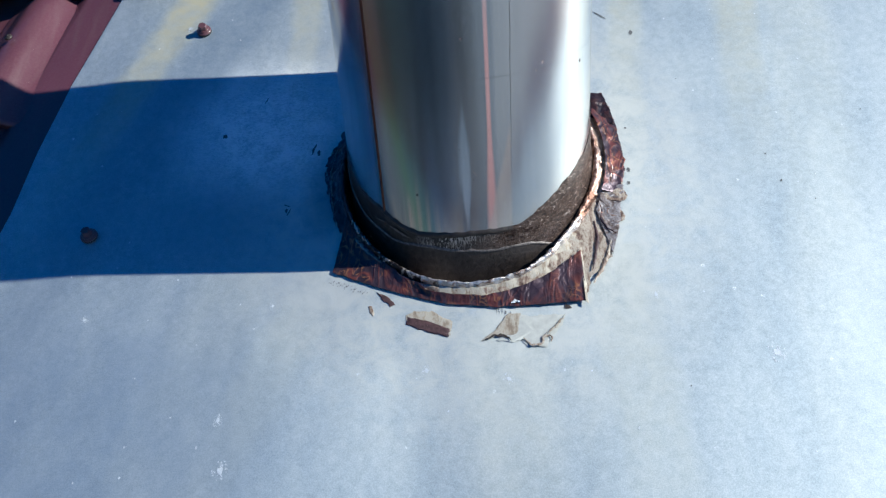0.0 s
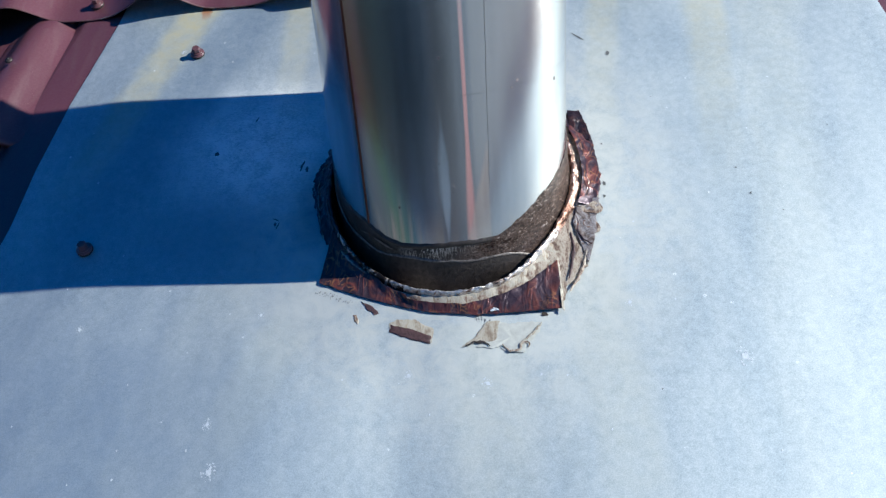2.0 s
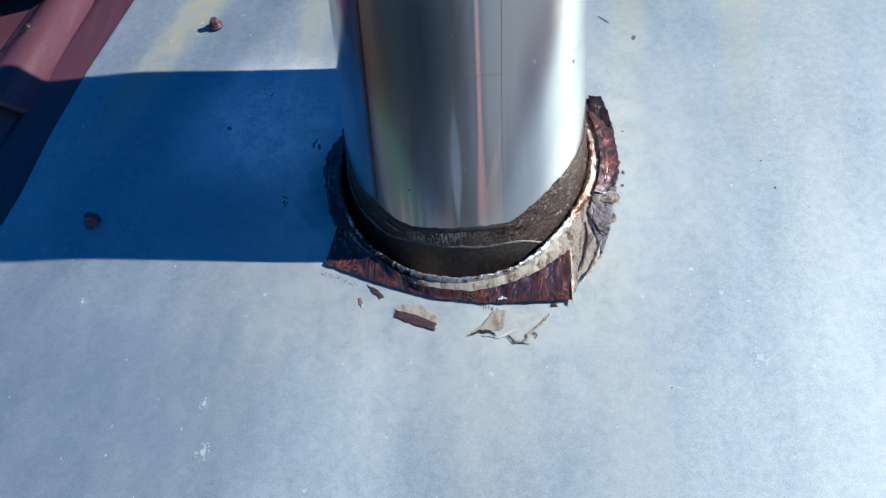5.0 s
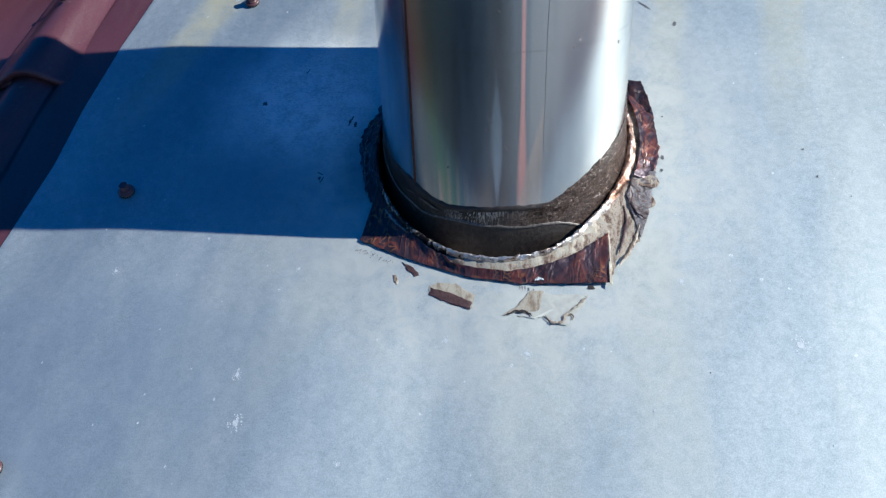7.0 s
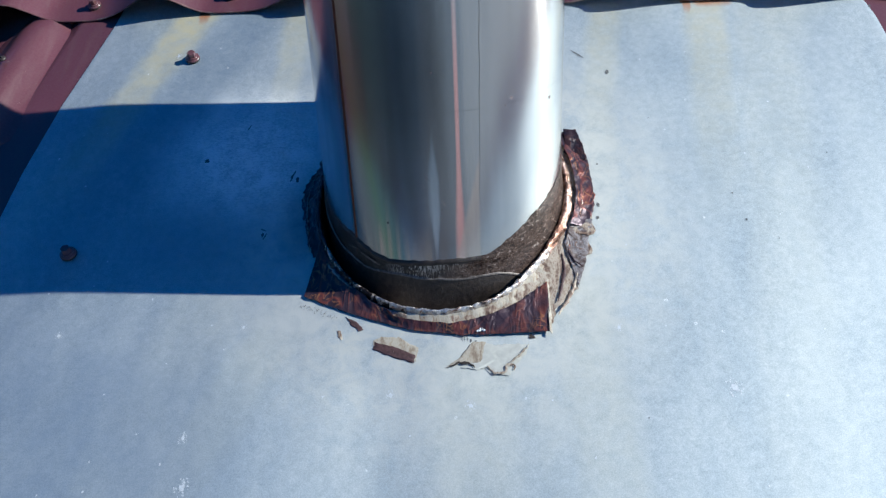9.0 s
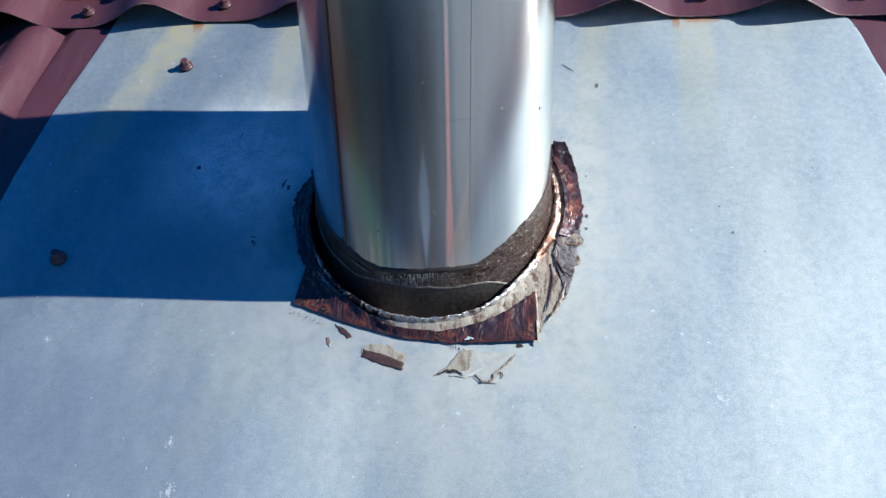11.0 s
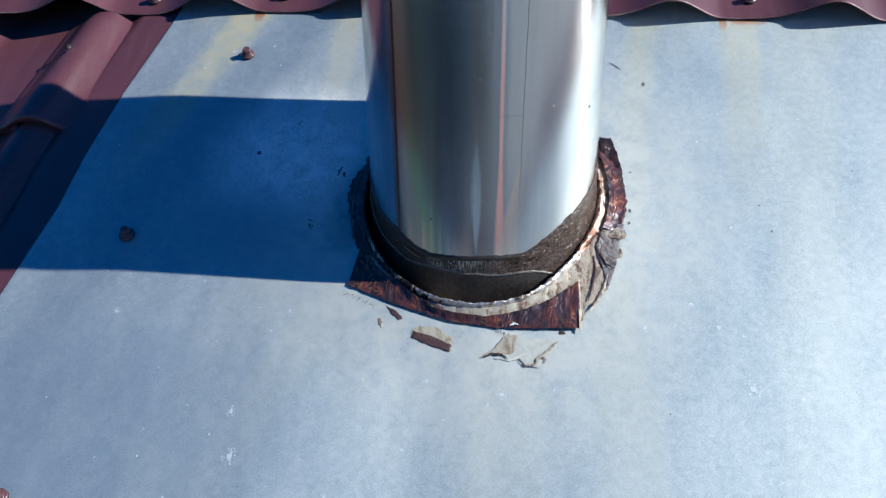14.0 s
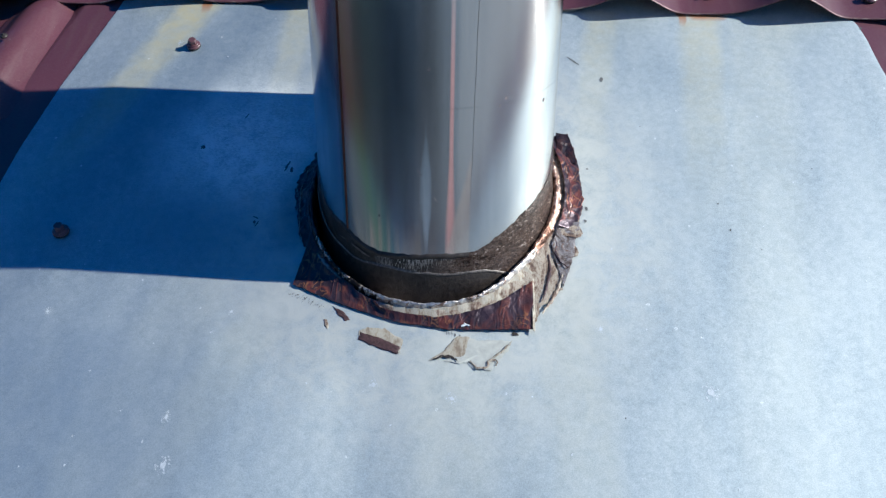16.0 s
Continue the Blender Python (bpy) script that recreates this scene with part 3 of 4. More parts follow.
def rib(u):
    """The edge of the sheet beside the zinc: a narrow rib past the valley, then the common waves."""
    if u > -0.4:
        return -0.0098 + low_wave(u)
    return between(((-0.535, -0.016), (-0.515, -0.008), (-0.503, 0.0005), (-0.494, 0.0062), (-0.486, 0.0086), (-0.477, 0.009), (-0.468, 0.0066), (-0.459, 0.001), (-0.45, -0.0048), (-0.442, -0.0082), (-0.434, -0.0094), (-0.4, -0.0098)), u)


def droop(u):
    """The sheet hangs a little along its left edge."""
    s = min(1.0, max(0.0, (-0.34 - u) / 0.09))
    return -0.0045 * s * s * (3 - 2 * s)


def sheet_w(u, v):
    lumps = 0.004 * rough_noise(u + 3.1, 0.3 * v, 0.3, 5.0) + 0.0004 * rough_noise(u, 0.5 * v, 4.0, 16.0)
    rise = min(1.0, max(0.0, (-0.125 - v) / 0.1)) * min(1.0, max(0.0, (-0.02 - u) / 0.16))
    lumps += 0.011 * rise * rise * (3 - 2 * rise)
    near = min(1.0, abs(math.hypot(u, v * CS) - 0.11) / 0.06)
    return droop(u) + lumps * near


def left_edge(v):
    return between(((-1.0, -0.53), (-0.134, -0.447), (-0.04, -0.4315), (0.035, -0.4268), (0.128, -0.415), (0.257, -0.389), (0.5, -0.36)), v)


def right_edge(v):
    return between(((-1.0, 0.56), (0.17, 0.462), (0.2, 0.457), (0.235, 0.453), (0.262, 0.447), (0.285, 0.43), (0.5, 0.42)), v)


def tile_rows(u0, u1, steps, shape, shear, du=0.004):
    """Rows of a pressed tile sheet that climbs in steps: a tread, an overhanging lip and a riser at each."""
    us = np.arange(u0, u1 + du / 2, du)
    rows = []
    for k, (a, b) in enumerate(zip(steps, steps[1:])):
        vs = (a, a + 0.002, a + 0.006, a + 0.03, (a + b) / 2, b - 0.02, b + 0.014)
        lift = (-0.007, -0.0015, 0.0, 0.0, -0.006, -0.0125, -0.0135)
        rows += [[under(u + shear * skew(u) * (0.26 - v), v, shape(u) + d) for u in us] for v, d in zip(vs, lift)]
    return rows


def skew(u):
    """Shears the lower sheet beside the zinc only, to fit the camera's view."""
    return between(((-1.6, 0.0), (-0.75, 1.0), (-0.35, 1.0), (0.1, 0.0)), u)


def under(u, v, w):
    """Where the zinc lies over the tiles they are pressed down below it."""
    covered = left_edge(v) - 0.03 < u < right_edge(v) + 0.03 and -0.42 < v < 0.4
    return u, v, min(w, -0.0155 if covered else 1.0) - (0.03 if v > 0.285 else 0.0) - (0.05 if math.hypot(u, v) < 0.17 else 0.0)


def lower_tile(u0, u1, shape):
    return grid(tile_rows(u0, u1, [0.075 - 0.35 * k for k in range(2, -3, -1)], shape, -0.13))


# unseen dark slab, added so that no light leaks in under the tiles
blocking_deck = thing("blocking_deck", ROOF, "unseen dark slab added below the tiles to block stray light", "roof", kind="structure")
bm = bmesh.new()
bmesh.ops.create_cube(bm, size=1.0, matrix=Matrix.Translation((-1.025, 0.72, -0.09)) @ Matrix.Diagonal((3.91, 2.6, 0.05, 1)))
part("underlay", bm, DECK, blocking_deck, smooth=False)

# plain walls under the roof
def wall_block(x0, x1, y0, y1):
    """A wall from the ground up to the underside of the sloping deck."""
    top = lambda y: (y * SN - 0.125) / CS  # noqa: E731
    verts = [(x, y, z) for x, y in ((x0, y0), (x1, y0), (x1, y1), (x0, y1)) for z in (-5.0, top(y))]
    faces = [(0, 2, 3, 1), (2, 4, 5, 3), (4, 6, 7, 5), (6, 0, 1, 7), (1, 3, 5, 7), (0, 6, 4, 2)]
    return verts, faces


for name, box in (("wall_front", (-2.9, 0.85, -0.44, -0.24)), ("wall_back", (-2.9, 0.85, 1.5, 1.7)), ("wall_left", (-2.9, -2.7, -0.24, 1.5)), ("wall_right", (0.65, 0.85, -0.24, 1.5))):
    tagged(part(name, wall_block(*box), PLASTER, smooth=False), "plain grey plastered house wall under the roof", "wall", kind="structure")

lower_left = part("lower_tile_sheet", lower_tile(-3.0, -0.5, lambda u: low_wave(u) - 0.0258), TILE)
lower_left.matrix_world = ROOF
tagged(lower_left, "burgundy painted metal tile sheet tucked under the next one", "roof sheet", "burgundy roof sheets", "structure")
lower_mid = part("lower_tile_sheet", lower_tile(-0.524, 0.95, rib), TILE)
lower_mid.matrix_world = ROOF
tagged(lower_mid, "burgundy painted metal tile sheet running under the zinc flashing", "roof sheet", "burgundy roof sheets", "structure")
for ob in (lower_left, lower_mid):
    thick(ob, 0.0006)

upper = thing("upper_tile_sheet", ROOF, "burgundy wavy metal tile sheet lapping over the zinc flashing", "roof sheet", "burgundy roof sheets", "structure")


def upper_rows(v0, v1, lift0, lift1, lip):
    us = np.arange(-3.0, 0.95, 0.005)
    vs = [v0, v0 + 0.0015, v0 + 0.005] + list(np.linspace(v0 + 0.02, v1, 5))
    rows = []
    for k, v in enumerate(vs):
        s = (v - v0) / (v1 - v0)
        sag = (-lip, -lip * 0.25, 0.0)[k] if k < 3 else 0.0
        ragged = [0.003 * rough_noise(u, v0, 1.0, 9.0) * max(0.0, 1 - s * 6) for u in us]
        rows.append([(u, v + r, 0.0022 + 1.7 * droop(u) + wave(u) + lift0 + (lift1 - lift0) * s + sag) for u, r in zip(us, ragged)])
    return rows


thick(part("cut_row", grid(upper_rows(0.268, 0.334, 0.0, 0.002, 0.0005)), TILE, upper), 0.0008)
def lip_line(v0, lift, lip, wide=0.0011):
    """The bare cut edge along the foot of a row, worn to the metal here and there."""
    us = np.arange(-3.0, 0.95, 0.005)
    rows = []
    for du, up in ((-0.0005, -0.0004), (-0.0004, 0.0002), (wide, 0.0002)):
        rows.append([(u, v0 + du + 0.003 * rough_noise(u, v0, 1.0, 9.0), 0.0022 + 1.7 * droop(u) + wave(u) + lift - lip * (1.0 if du < 0 else 0.3) + up) for u in us])
    return grid(rows)


part("cut_edge", lip_line(0.268, 0.0, 0.0005), WORN_EDGE, upper, "worn pale cut edge")
for k in range(5):
    v0 = 0.322 + 0.35 * k
    part("cut_edge", lip_line(v0, 0.0125, 0.002), WORN_EDGE, upper, "worn pale cut edge")
    thick(part("tile_row", grid(upper_rows(v0, v0 + 0.4, 0.0125, 0.003, 0.002)), TILE, upper), 0.0008)

# ---- zinc flashing ----
flashing = thing("zinc_flashing", ROOF, "weathered galvanised sheet with run-off stains round the flue", "flashing sheet")
HOLE_U, HOLE_V, HOLE_AT = 0.1135, 0.1292, -0.01
vs = np.arange(-0.42, 0.3901, 0.006)
NU = 150
verts, faces = [], []
for v in vs:
    a, b = left_edge(v), right_edge(v)
    for j in range(NU + 1):
        u = a + (b - a) * j / NU
        verts.append((u, v, sheet_w(u, v)))
for i in range(len(vs) - 1):
    for j in range(NU):
        f = (i * (NU + 1) + j, i * (NU + 1) + j + 1, (i + 1) * (NU + 1) + j + 1, (i + 1) * (NU + 1) + j)
        cu, cv = (sum(verts[k][n] for k in f) / 4 for n in (0, 1))
        if (cu / (HOLE_U + 0.008)) ** 2 + ((cv - HOLE_AT) / (HOLE_V + 0.008)) ** 2 > 1:
            faces.append(f)
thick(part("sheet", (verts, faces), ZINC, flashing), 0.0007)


def on_sight_line(u, v):
    """Shifts a mark along the camera's line of sight to meet the bulging sheet."""
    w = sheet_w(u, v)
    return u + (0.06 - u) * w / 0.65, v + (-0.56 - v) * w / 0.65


def trim(edge, side):
    """A painted strip that the zinc lies on: it slopes off into the next trough."""
    rows = []
    for v in np.linspace(-0.42, 0.276, 48):
        u = edge(v)
        w = sheet_w(u, v)
        rows.append([(u + side * d, v, w - h) for d, h in ((-0.03, 0.0016), (-0.002, 0.0013), (0.004, 0.0016), (0.044, 0.0044), (0.047, 0.005), (0.051, 0.0066), (0.06, 0.011))])
    return grid([list(reversed(r)) for r in rows] if side < 0 else rows)


for edge, side in ((left_edge, -1), (right_edge, 1)):
    strip = part("trim", trim(edge, side), TILE)
    strip.matrix_world = ROOF
    tagged(strip, "narrow burgundy painted strip under the zinc sheet's edge", "trim", "edge strips", "structure")


def blot(u, v, size, squash, seed, w=0.0004, points=22):
    """A flat splash with an uneven outline."""
    out = []
    for k in range(points):
        a = 2 * math.pi * k / points
        r = size * (0.75 + 0.55 * rough_noise(math.cos(a) + seed * 7.7, math.sin(a), seed, 1.7))
        x, y = u + r * math.cos(a), v + squash * r * math.sin(a)
        out.append((x, y, sheet_w(x, y) + w))
    return out, [tuple(range(points))]


def splash(u, v, size, seed):
    """A dried drop: a cluster of small uneven flecks."""
    verts, faces, dice = [], [], random.Random(seed)
    u, v = on_sight_line(u, v)
    some, face = blot(u, v, size * 0.42, 1.25, seed + 0.5, 0.00016, 16)
    verts, faces = verts + some, faces + face
    for k in range(60 if size > 0.003 else 18):
        a, r = dice.uniform(0, 6.28), size * 0.9 * dice.random() ** 1.1
        some, face = blot(u + r * math.cos(a), v + 1.25 * r * math.sin(a), size * dice.uniform(0.04, 0.13), 1.2, seed + k * 0.37, 0.00012, 7)
        faces.append(tuple(i + len(verts) for i in face[0]))
        verts += some
    return verts, faces


# the splash at (0.153, -0.153) is a painted glint on the zinc
for n, (u, v, size) in enumerate(((-0.197, -0.256, 0.0048), (-0.189, -0.297, 0.007), (0.031, -0.226, 0.005), (-0.034, -0.217, 0.0045), (0.239, -0.208, 0.008), (-0.328, -0.162, 0.0042), (-0.166, -0.153, 0.0035), (-0.194, -0.151, 0.002), (-0.179, -0.175, 0.0025), (-0.272, -0.218, 0.002), (0.075, -0.219, 0.003), (-0.089, -0.219, 0.002), (-0.3, 0.197, 0.004), (0.153, -0.153, 0.004), (-0.105, -0.325, 0.0032), (-0.235, -0.335, 0.0026), (-0.268, -0.277, 0.0018), (-0.236, -0.253, 0.0022))):
    part("white_splash", splash(u, v, size, n), LIME, flashing, "chalky white splash")
for n, (u, v, size, squash) in enumerate(((0.164, 0.158, 0.0042, 1.6), (0.275, -0.039, 0.0022, 1.2), (0.267, -0.008, 0.0018, 1.0), (0.45, 0.253, 0.0032, 1.2), (0.362, 0.042, 0.0014, 1.0), (-0.237, 0.041, 0.0046, 1.2), (-0.142, 0.014, 0.0035, 2.2), (-0.111, -0.132, 0.0022, 0.5), (-0.104, -0.136, 0.002, 0.6), (-0.097, -0.139, 0.0018, 0.6), (0.03, -0.1655, 0.0014, 2.4), (0.034, -0.166, 0.0012, 2.0), (0.144, -0.02, 0.003, 1.6), (0.143, -0.035, 0.0026, 1.4), (0.146, 0.03, 0.0026, 0.8), (-0.166, -0.052, 0.0028, 2.0), (0.17, -0.235, 0.0012, 1.2), (0.3, -0.06, 0.0014, 1.0), (0.2, 0.09, 0.0012, 1.0))):
    part("dark_speck", blot(u, v, size * 0.6, squash, n + 40), DIRT, flashing, "dark speck of dirt")


def stroke(u0, v0, u1, v1, wide, seed, w=0.0004):
    """A narrow scratch or smear from one place to another, uneven along its length."""
    far = math.hypot(u1 - u0, v1 - v0)
    rows = []
    for k in range(9):
        s = k / 8
        half = wide * (0.15 + math.sin(math.pi * (k + 0.6) / 9.2)) * (0.7 + 0.8 * rough_noise(k * 0.7, seed, 1.0, 1.0)) / 2
        u = u0 + (u1 - u0) * s + 0.08 * far * rough_noise(s * 3, seed, 3.0, 1.0)
        v = v0 + (v1 - v0) * s
        rows.append([(u - (v1 - v0) / far * c * half, v + (u1 - u0) / far * c * half, sheet_w(u, v) + w) for c in (-1, 1)])
    return grid(rows)


dice = random.Random(11)
part("dark_blob", blot(0.0805, -0.1612, 0.0034, 0.8, 77.0, 0.0006), BITUMEN, flashing, "small black blob of bitumen")
part("dark_scratch", stroke(0.1285, 0.1925, 0.141, 0.18, 0.0018, 1), DIRT, flashing, "dark scratch in the zinc")
part("dark_scratch", stroke(-0.1455, 0.026, -0.149, 0.012, 0.0026, 2), DIRT, flashing, "dark scratch in the zinc")
for k, (u0, v0, u1, v1) in enumerate(((-0.169, -0.045, -0.163, -0.048), (-0.162, -0.05, -0.165, -0.058), (-0.2, 0.09, -0.203, 0.083))):
    part("dark_scratch", stroke(u0, v0, u1, v1, 0.0015, k + 80), DIRT, flashing, "dull dark scuff")
for k in range(34):
    u = -0.119 + 0.033 * k / 33 + dice.uniform(-0.001, 0.001)
    v = -0.1305 - 0.011 * k / 33 + dice.uniform(-0.003, 0.0025)
    part("dark_scratch", stroke(u, v, u - 0.0006, v - dice.uniform(0.0006, 0.002), 0.00045, k + 5), DIRT, flashing, "fine dark nick")
for k, u in enumerate((0.0225, 0.0245, 0.027)):
    part("dark_scratch", stroke(u, -0.161, u + 0.0004, -0.1665, 0.0006, k + 40), DIRT, flashing, "fine dark nick")
for k in range(70):
    u, v = dice.uniform(-0.42, 0.42), dice.uniform(-0.4, 0.24)
    if math.hypot(u, v) > 0.17:
        size = dice.uniform(0.0005, 0.0013)
        part("white_speck", blot(*on_sight_line(u, v), size, dice.uniform(0.8, 1.6), k + 90, 0.0003, 8), LIME, flashing, "tiny white speck")

# ---- flue pipe ----
PIPE = 0.11
flue = thing("flue_pipe", pose(0, 0, 0), "shiny stainless steel flue pipe standing through the zinc flashing", "flue pipe")
profile = [(PIPE, -0.25), (PIPE, -0.05), (PIPE, 0.0), (PIPE, 0.06), (PIPE, 0.112), (PIPE, 0.1165), (PIPE, 0.1176), (PIPE - 0.000012, 0.1182), (PIPE, 0.1188), (PIPE, 0.12), (PIPE, 0.125), (PIPE, 0.2), (PIPE, 0.3), (PIPE, 0.45), (PIPE, 0.7), (PIPE, 1.14), (PIPE, 1.15), (PIPE - 0.004, 1.154), (PIPE - 0.012, 1.154), (PIPE - 0.012, 0.8)]
bm = revolve(profile, 420)
for vert in bm.verts:
    # rolled plate is never quite round: faint flats run down its length
    a = math.atan2(vert.co.y, vert.co.x)
    c, s = math.cos(a), math.sin(a)
    off = 0.00011 * rough_noise(c, s, 0.15 * vert.co.z, 6.0) + 0.00005 * rough_noise(c, s, 0.1 * vert.co.z + 3, 15.0) + 0.000012 * rough_noise(c, s, 7.0, 40.0)
    crease = math.degrees(math.atan2(vert.co.x, -vert.co.y)) - 11.5 - 1.5 * vert.co.z
    off += 0.0001 * math.exp(-(crease / 1.3) ** 2) * (1.0 if vert.co.z < 0.9 else 0.0)
    vert.co.x, vert.co.y = vert.co.x + c * off, vert.co.y + s * off
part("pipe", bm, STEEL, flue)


def on_pipe(theta, w, r):
    """The place on a pipe of radius r at theta (degrees from the front to the right), w above the sheet."""
    x, y = r * math.sin(radians(theta)), -r * math.cos(radians(theta))
    return (x, y, (w + y * SN) / CS)


part("weld_seam", grid([[(r * math.sin(radians(a)), -r * math.cos(radians(a)), z) for a, r in ((-40.9, PIPE - 0.0004), (-40.5, PIPE + 0.0006), (-40.0, PIPE + 0.0009), (-39.5, PIPE + 0.0006), (-39.1, PIPE - 0.0004))] for z in np.arange(-0.05, 1.15, 0.02)]), WELD, flue, "brown heat-tinted weld seam")
def drawn(a, z):
    """A place on the skin of the steel, at a degrees from the front."""
    return (PIPE + 0.0002) * math.sin(radians(a)), -(PIPE + 0.0002) * math.cos(radians(a)), z


def scratch_at(z):
    return 20.6 + 3.5 * (z - 0.03) + 30 * (z - 0.03) ** 2 + 0.35 * rough_noise(z, 0.0, 2.0, 30.0)


part("scratch", grid([[drawn(scratch_at(z) + side * (0.05 + 0.1 * min(1.0, (z - 0.03) / 0.12)), z) for side in (-1, 1)] for z in np.arange(0.035, 0.5, 0.006)]), DIRT, flue, "fine dark scratch down the steel")
for a, z, da, dz in ((-3.0, 0.066, 1.2, -0.005), (-4.0, 0.056, 0.6, -0.002), (4.0, 0.042, 1.5, -0.005)):
    part("nick", ([drawn(a, z), drawn(a + da, z + dz), drawn(a + da + 0.1, z + dz + 0.0002), drawn(a + 0.12, z + 0.0002)], [(0, 1, 2, 3)]), PALE, flue, "short bright nick in the steel")
for n, (a, z, size) in enumerate(((2, 0.1503, 0.0012), (36, 0.1221, 0.0016), (33, 0.117, 0.001), (61, 0.1091, 0.0018), (-21, 0.0185, 0.0012), (4, 0.034, 0.0008), (-1, 0.061, 0.0008))):
    some = [((PIPE + 0.0002) * math.sin(radians(a) + dx * size / PIPE), -(PIPE + 0.0002) * math.cos(radians(a) + dx * size / PIPE), z + dz * size) for dx, dz in ((-0.5, -0.6), (0.3, -0.9), (0.7, 0.1), (0.5, 1.0), (-0.2, 0.7), (-0.7, 0.2))]
    part("fleck", (some, [tuple(range(6))]), PALE if n < 4 else DIRT, flue, "tiny fleck of dirt", False)
TOP = ((-180, 0.035), (-90, 0.03), (-58, 0.0284), (-42, 0.031), (-31, 0.027), (-22, 0.0262), (-10, 0.030), (5, 0.0325), (24, 0.029), (35, 0.0345), (49, 0.0395), (63, 0.039), (75, 0.0374), (180, 0.035))
LINE = ((-180, 0.012), (-53, 0.008), (-35, 0.0095), (-16, 0.0165), (0, 0.016), (21, 0.0126), (29, 0.0095), (35, 0.0045), (41, -0.003), (50, -0.016), (62, -0.03), (130, -0.03), (170, 0.0), (180, 0.012))
angles = np.arange(-180, 180.1, 1.5)


def swell(a):
    """Bulges the adhesive on the right, to close the gap in the camera's view."""
    s = min(1.0, max(0.0, (a - 8) / 36)) * min(1.0, max(0.0, (110 - a) / 40))
    return 0.0058 * s * s * (3 - 2 * s)


def collar(low, high, r, steps=6, ragged=0.0):
    rows = []
    for k in range(steps):
        s = k / (steps - 1)
        up = [low(a) + (high(a) + ragged * rough_noise(a, 0, 0, 0.35) - low(a)) * s for a in angles]
        rows.append([on_pipe(a, w, r + swell(a) * min(1.0, max(0.0, 1 - w / 0.014)) + 0.0005 * rough_noise(a * 0.05, s * 3, 2, 1.0) - (0.0008 if k == steps - 1 else 0)) for a, w in zip(angles, up)])
    return grid(rows)


part("bitumen_band", collar(lambda a: -0.05, lambda a: between(LINE, a), PIPE + 0.0016, 12), BITUMEN, flue, "black bitumen band round the foot")
part("tape_edge", collar(lambda a: between(LINE, a) - 0.0004 + 0.0006 * rough_noise(a, 7, 0, 0.2), lambda a: between(LINE, a) + 0.001 + 0.001 * rough_noise(a, 3, 0, 0.13), PIPE + 0.0017, 4, 0.0009), TAPE_EDGE, flue, "worn greyish tape edge")
part("scraped_residue", collar(lambda a: between(LINE, a), lambda a: between(TOP, a), PIPE + 0.001, 10, 0.002), RESIDUE, flue, "scraped remains of black adhesive")

part("dark_edge", grid([[on_pipe(a, between(TOP, a) + off + 0.0012 * rough_noise(a, 0, 0, 0.35) * up, PIPE + r) for off, r, up in ((-0.0034, 0.0009, 0.3), (-0.002, 0.0016, 0.6), (-0.0004, 0.0016, 1.0), (0.0006, 0.0, 1.0))] for a in np.arange(-50, 21, 1.0)]), BITUMEN, flue, "dark ragged edge of old adhesive")
for a0, w0, a1, w1, wide in ((-45.5, 0.0186, -38.5, 0.0226, 0.0011), (-43.5, 0.0092, -39.0, 0.006, 0.001), (-36.5, 0.0216, -26.0, 0.0196, 0.0022), (-52.0, 0.021, -47.0, 0.015, 0.0009)):
    part("tape_line", grid([[on_pipe(a0 + (a1 - a0) * k / 12, w0 + (w1 - w0) * k / 12 + side * wide * math.sin(math.pi * (k + 0.5) / 13) * (1 + 0.5 * rough_noise(k, a0, 0, 0.6)), PIPE + 0.0024) for side in (-0.5, 0.5)] for k in range(13)]), TAPE_EDGE, flue, "slanting worn tape edge")

# ---- foil seal round the hole ----
seal = thing("foil_seal", ROOF, "crumpled torn foil tape seal round the foot of the flue", "seal")


def hole_at(theta, out):
    a = radians(theta)
    out -= between(((-180, 0.0), (25, 0.0), (48, 0.005), (65, 0.0048), (85, 0.002), (120, 0.0), (180, 0.0)), theta)
    return (HOLE_U + out) * math.sin(a), HOLE_AT - (HOLE_V + out) * math.cos(a)


rim_profile = ((-0.001, -0.016), (0.0, -0.004), (0.0003, 0.003), (0.001, 0.007), (0.0022, 0.0088), (0.0036, 0.009), (0.005, 0.0078), (0.0065, 0.0058), (0.008, 0.0036), (0.0095, 0.001))


def rim(start, end):
    rows = []
    for theta in np.arange(start, end + 0.1, 0.75):
        row = []
        for k, (out, w) in enumerate(rim_profile):
            c, s = math.cos(radians(theta)), math.sin(radians(theta))
            crumple = rough_noise(2.2 * c + k * 0.12, 2.2 * s, 0.0, 8.0) + 0.8 * rough_noise(2.2 * c, 2.2 * s + k * 0.3, 3.0, 21.0)
            wide = between(((-240, 0.9), (-40, 0.7), (-15, 0.62), (20, 0.6), (38, 0.7), (55, 0.85), (80, 1.2), (125, 1.0)), theta)
            u, v = hole_at(theta, out * wide + 0.0011 * crumple * (k > 0))
            row.append((u, v, w + (0.0016 * rough_noise(2 * c, 2 * s + k * 0.2, 5.0, 9.0) + 0.0012 * rough_noise(2 * c, 2 * s + k * 0.4, 7.0, 26.0) if 1 < k < 9 else 0)))
        rows.append(row)
    return grid(rows)


part("foil_rim", rim(-62, -20), PATCHY, seal, "patchy dark and silver crumpled foil rim")
part("foil_rim", rim(-20, 58), SILVER, seal, "shiny crumpled silver foil rim")
part("foil_rim", rim(58, 125), RIM_COPPER, seal, "coppery crumpled foil rim")
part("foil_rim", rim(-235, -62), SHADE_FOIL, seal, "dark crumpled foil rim")


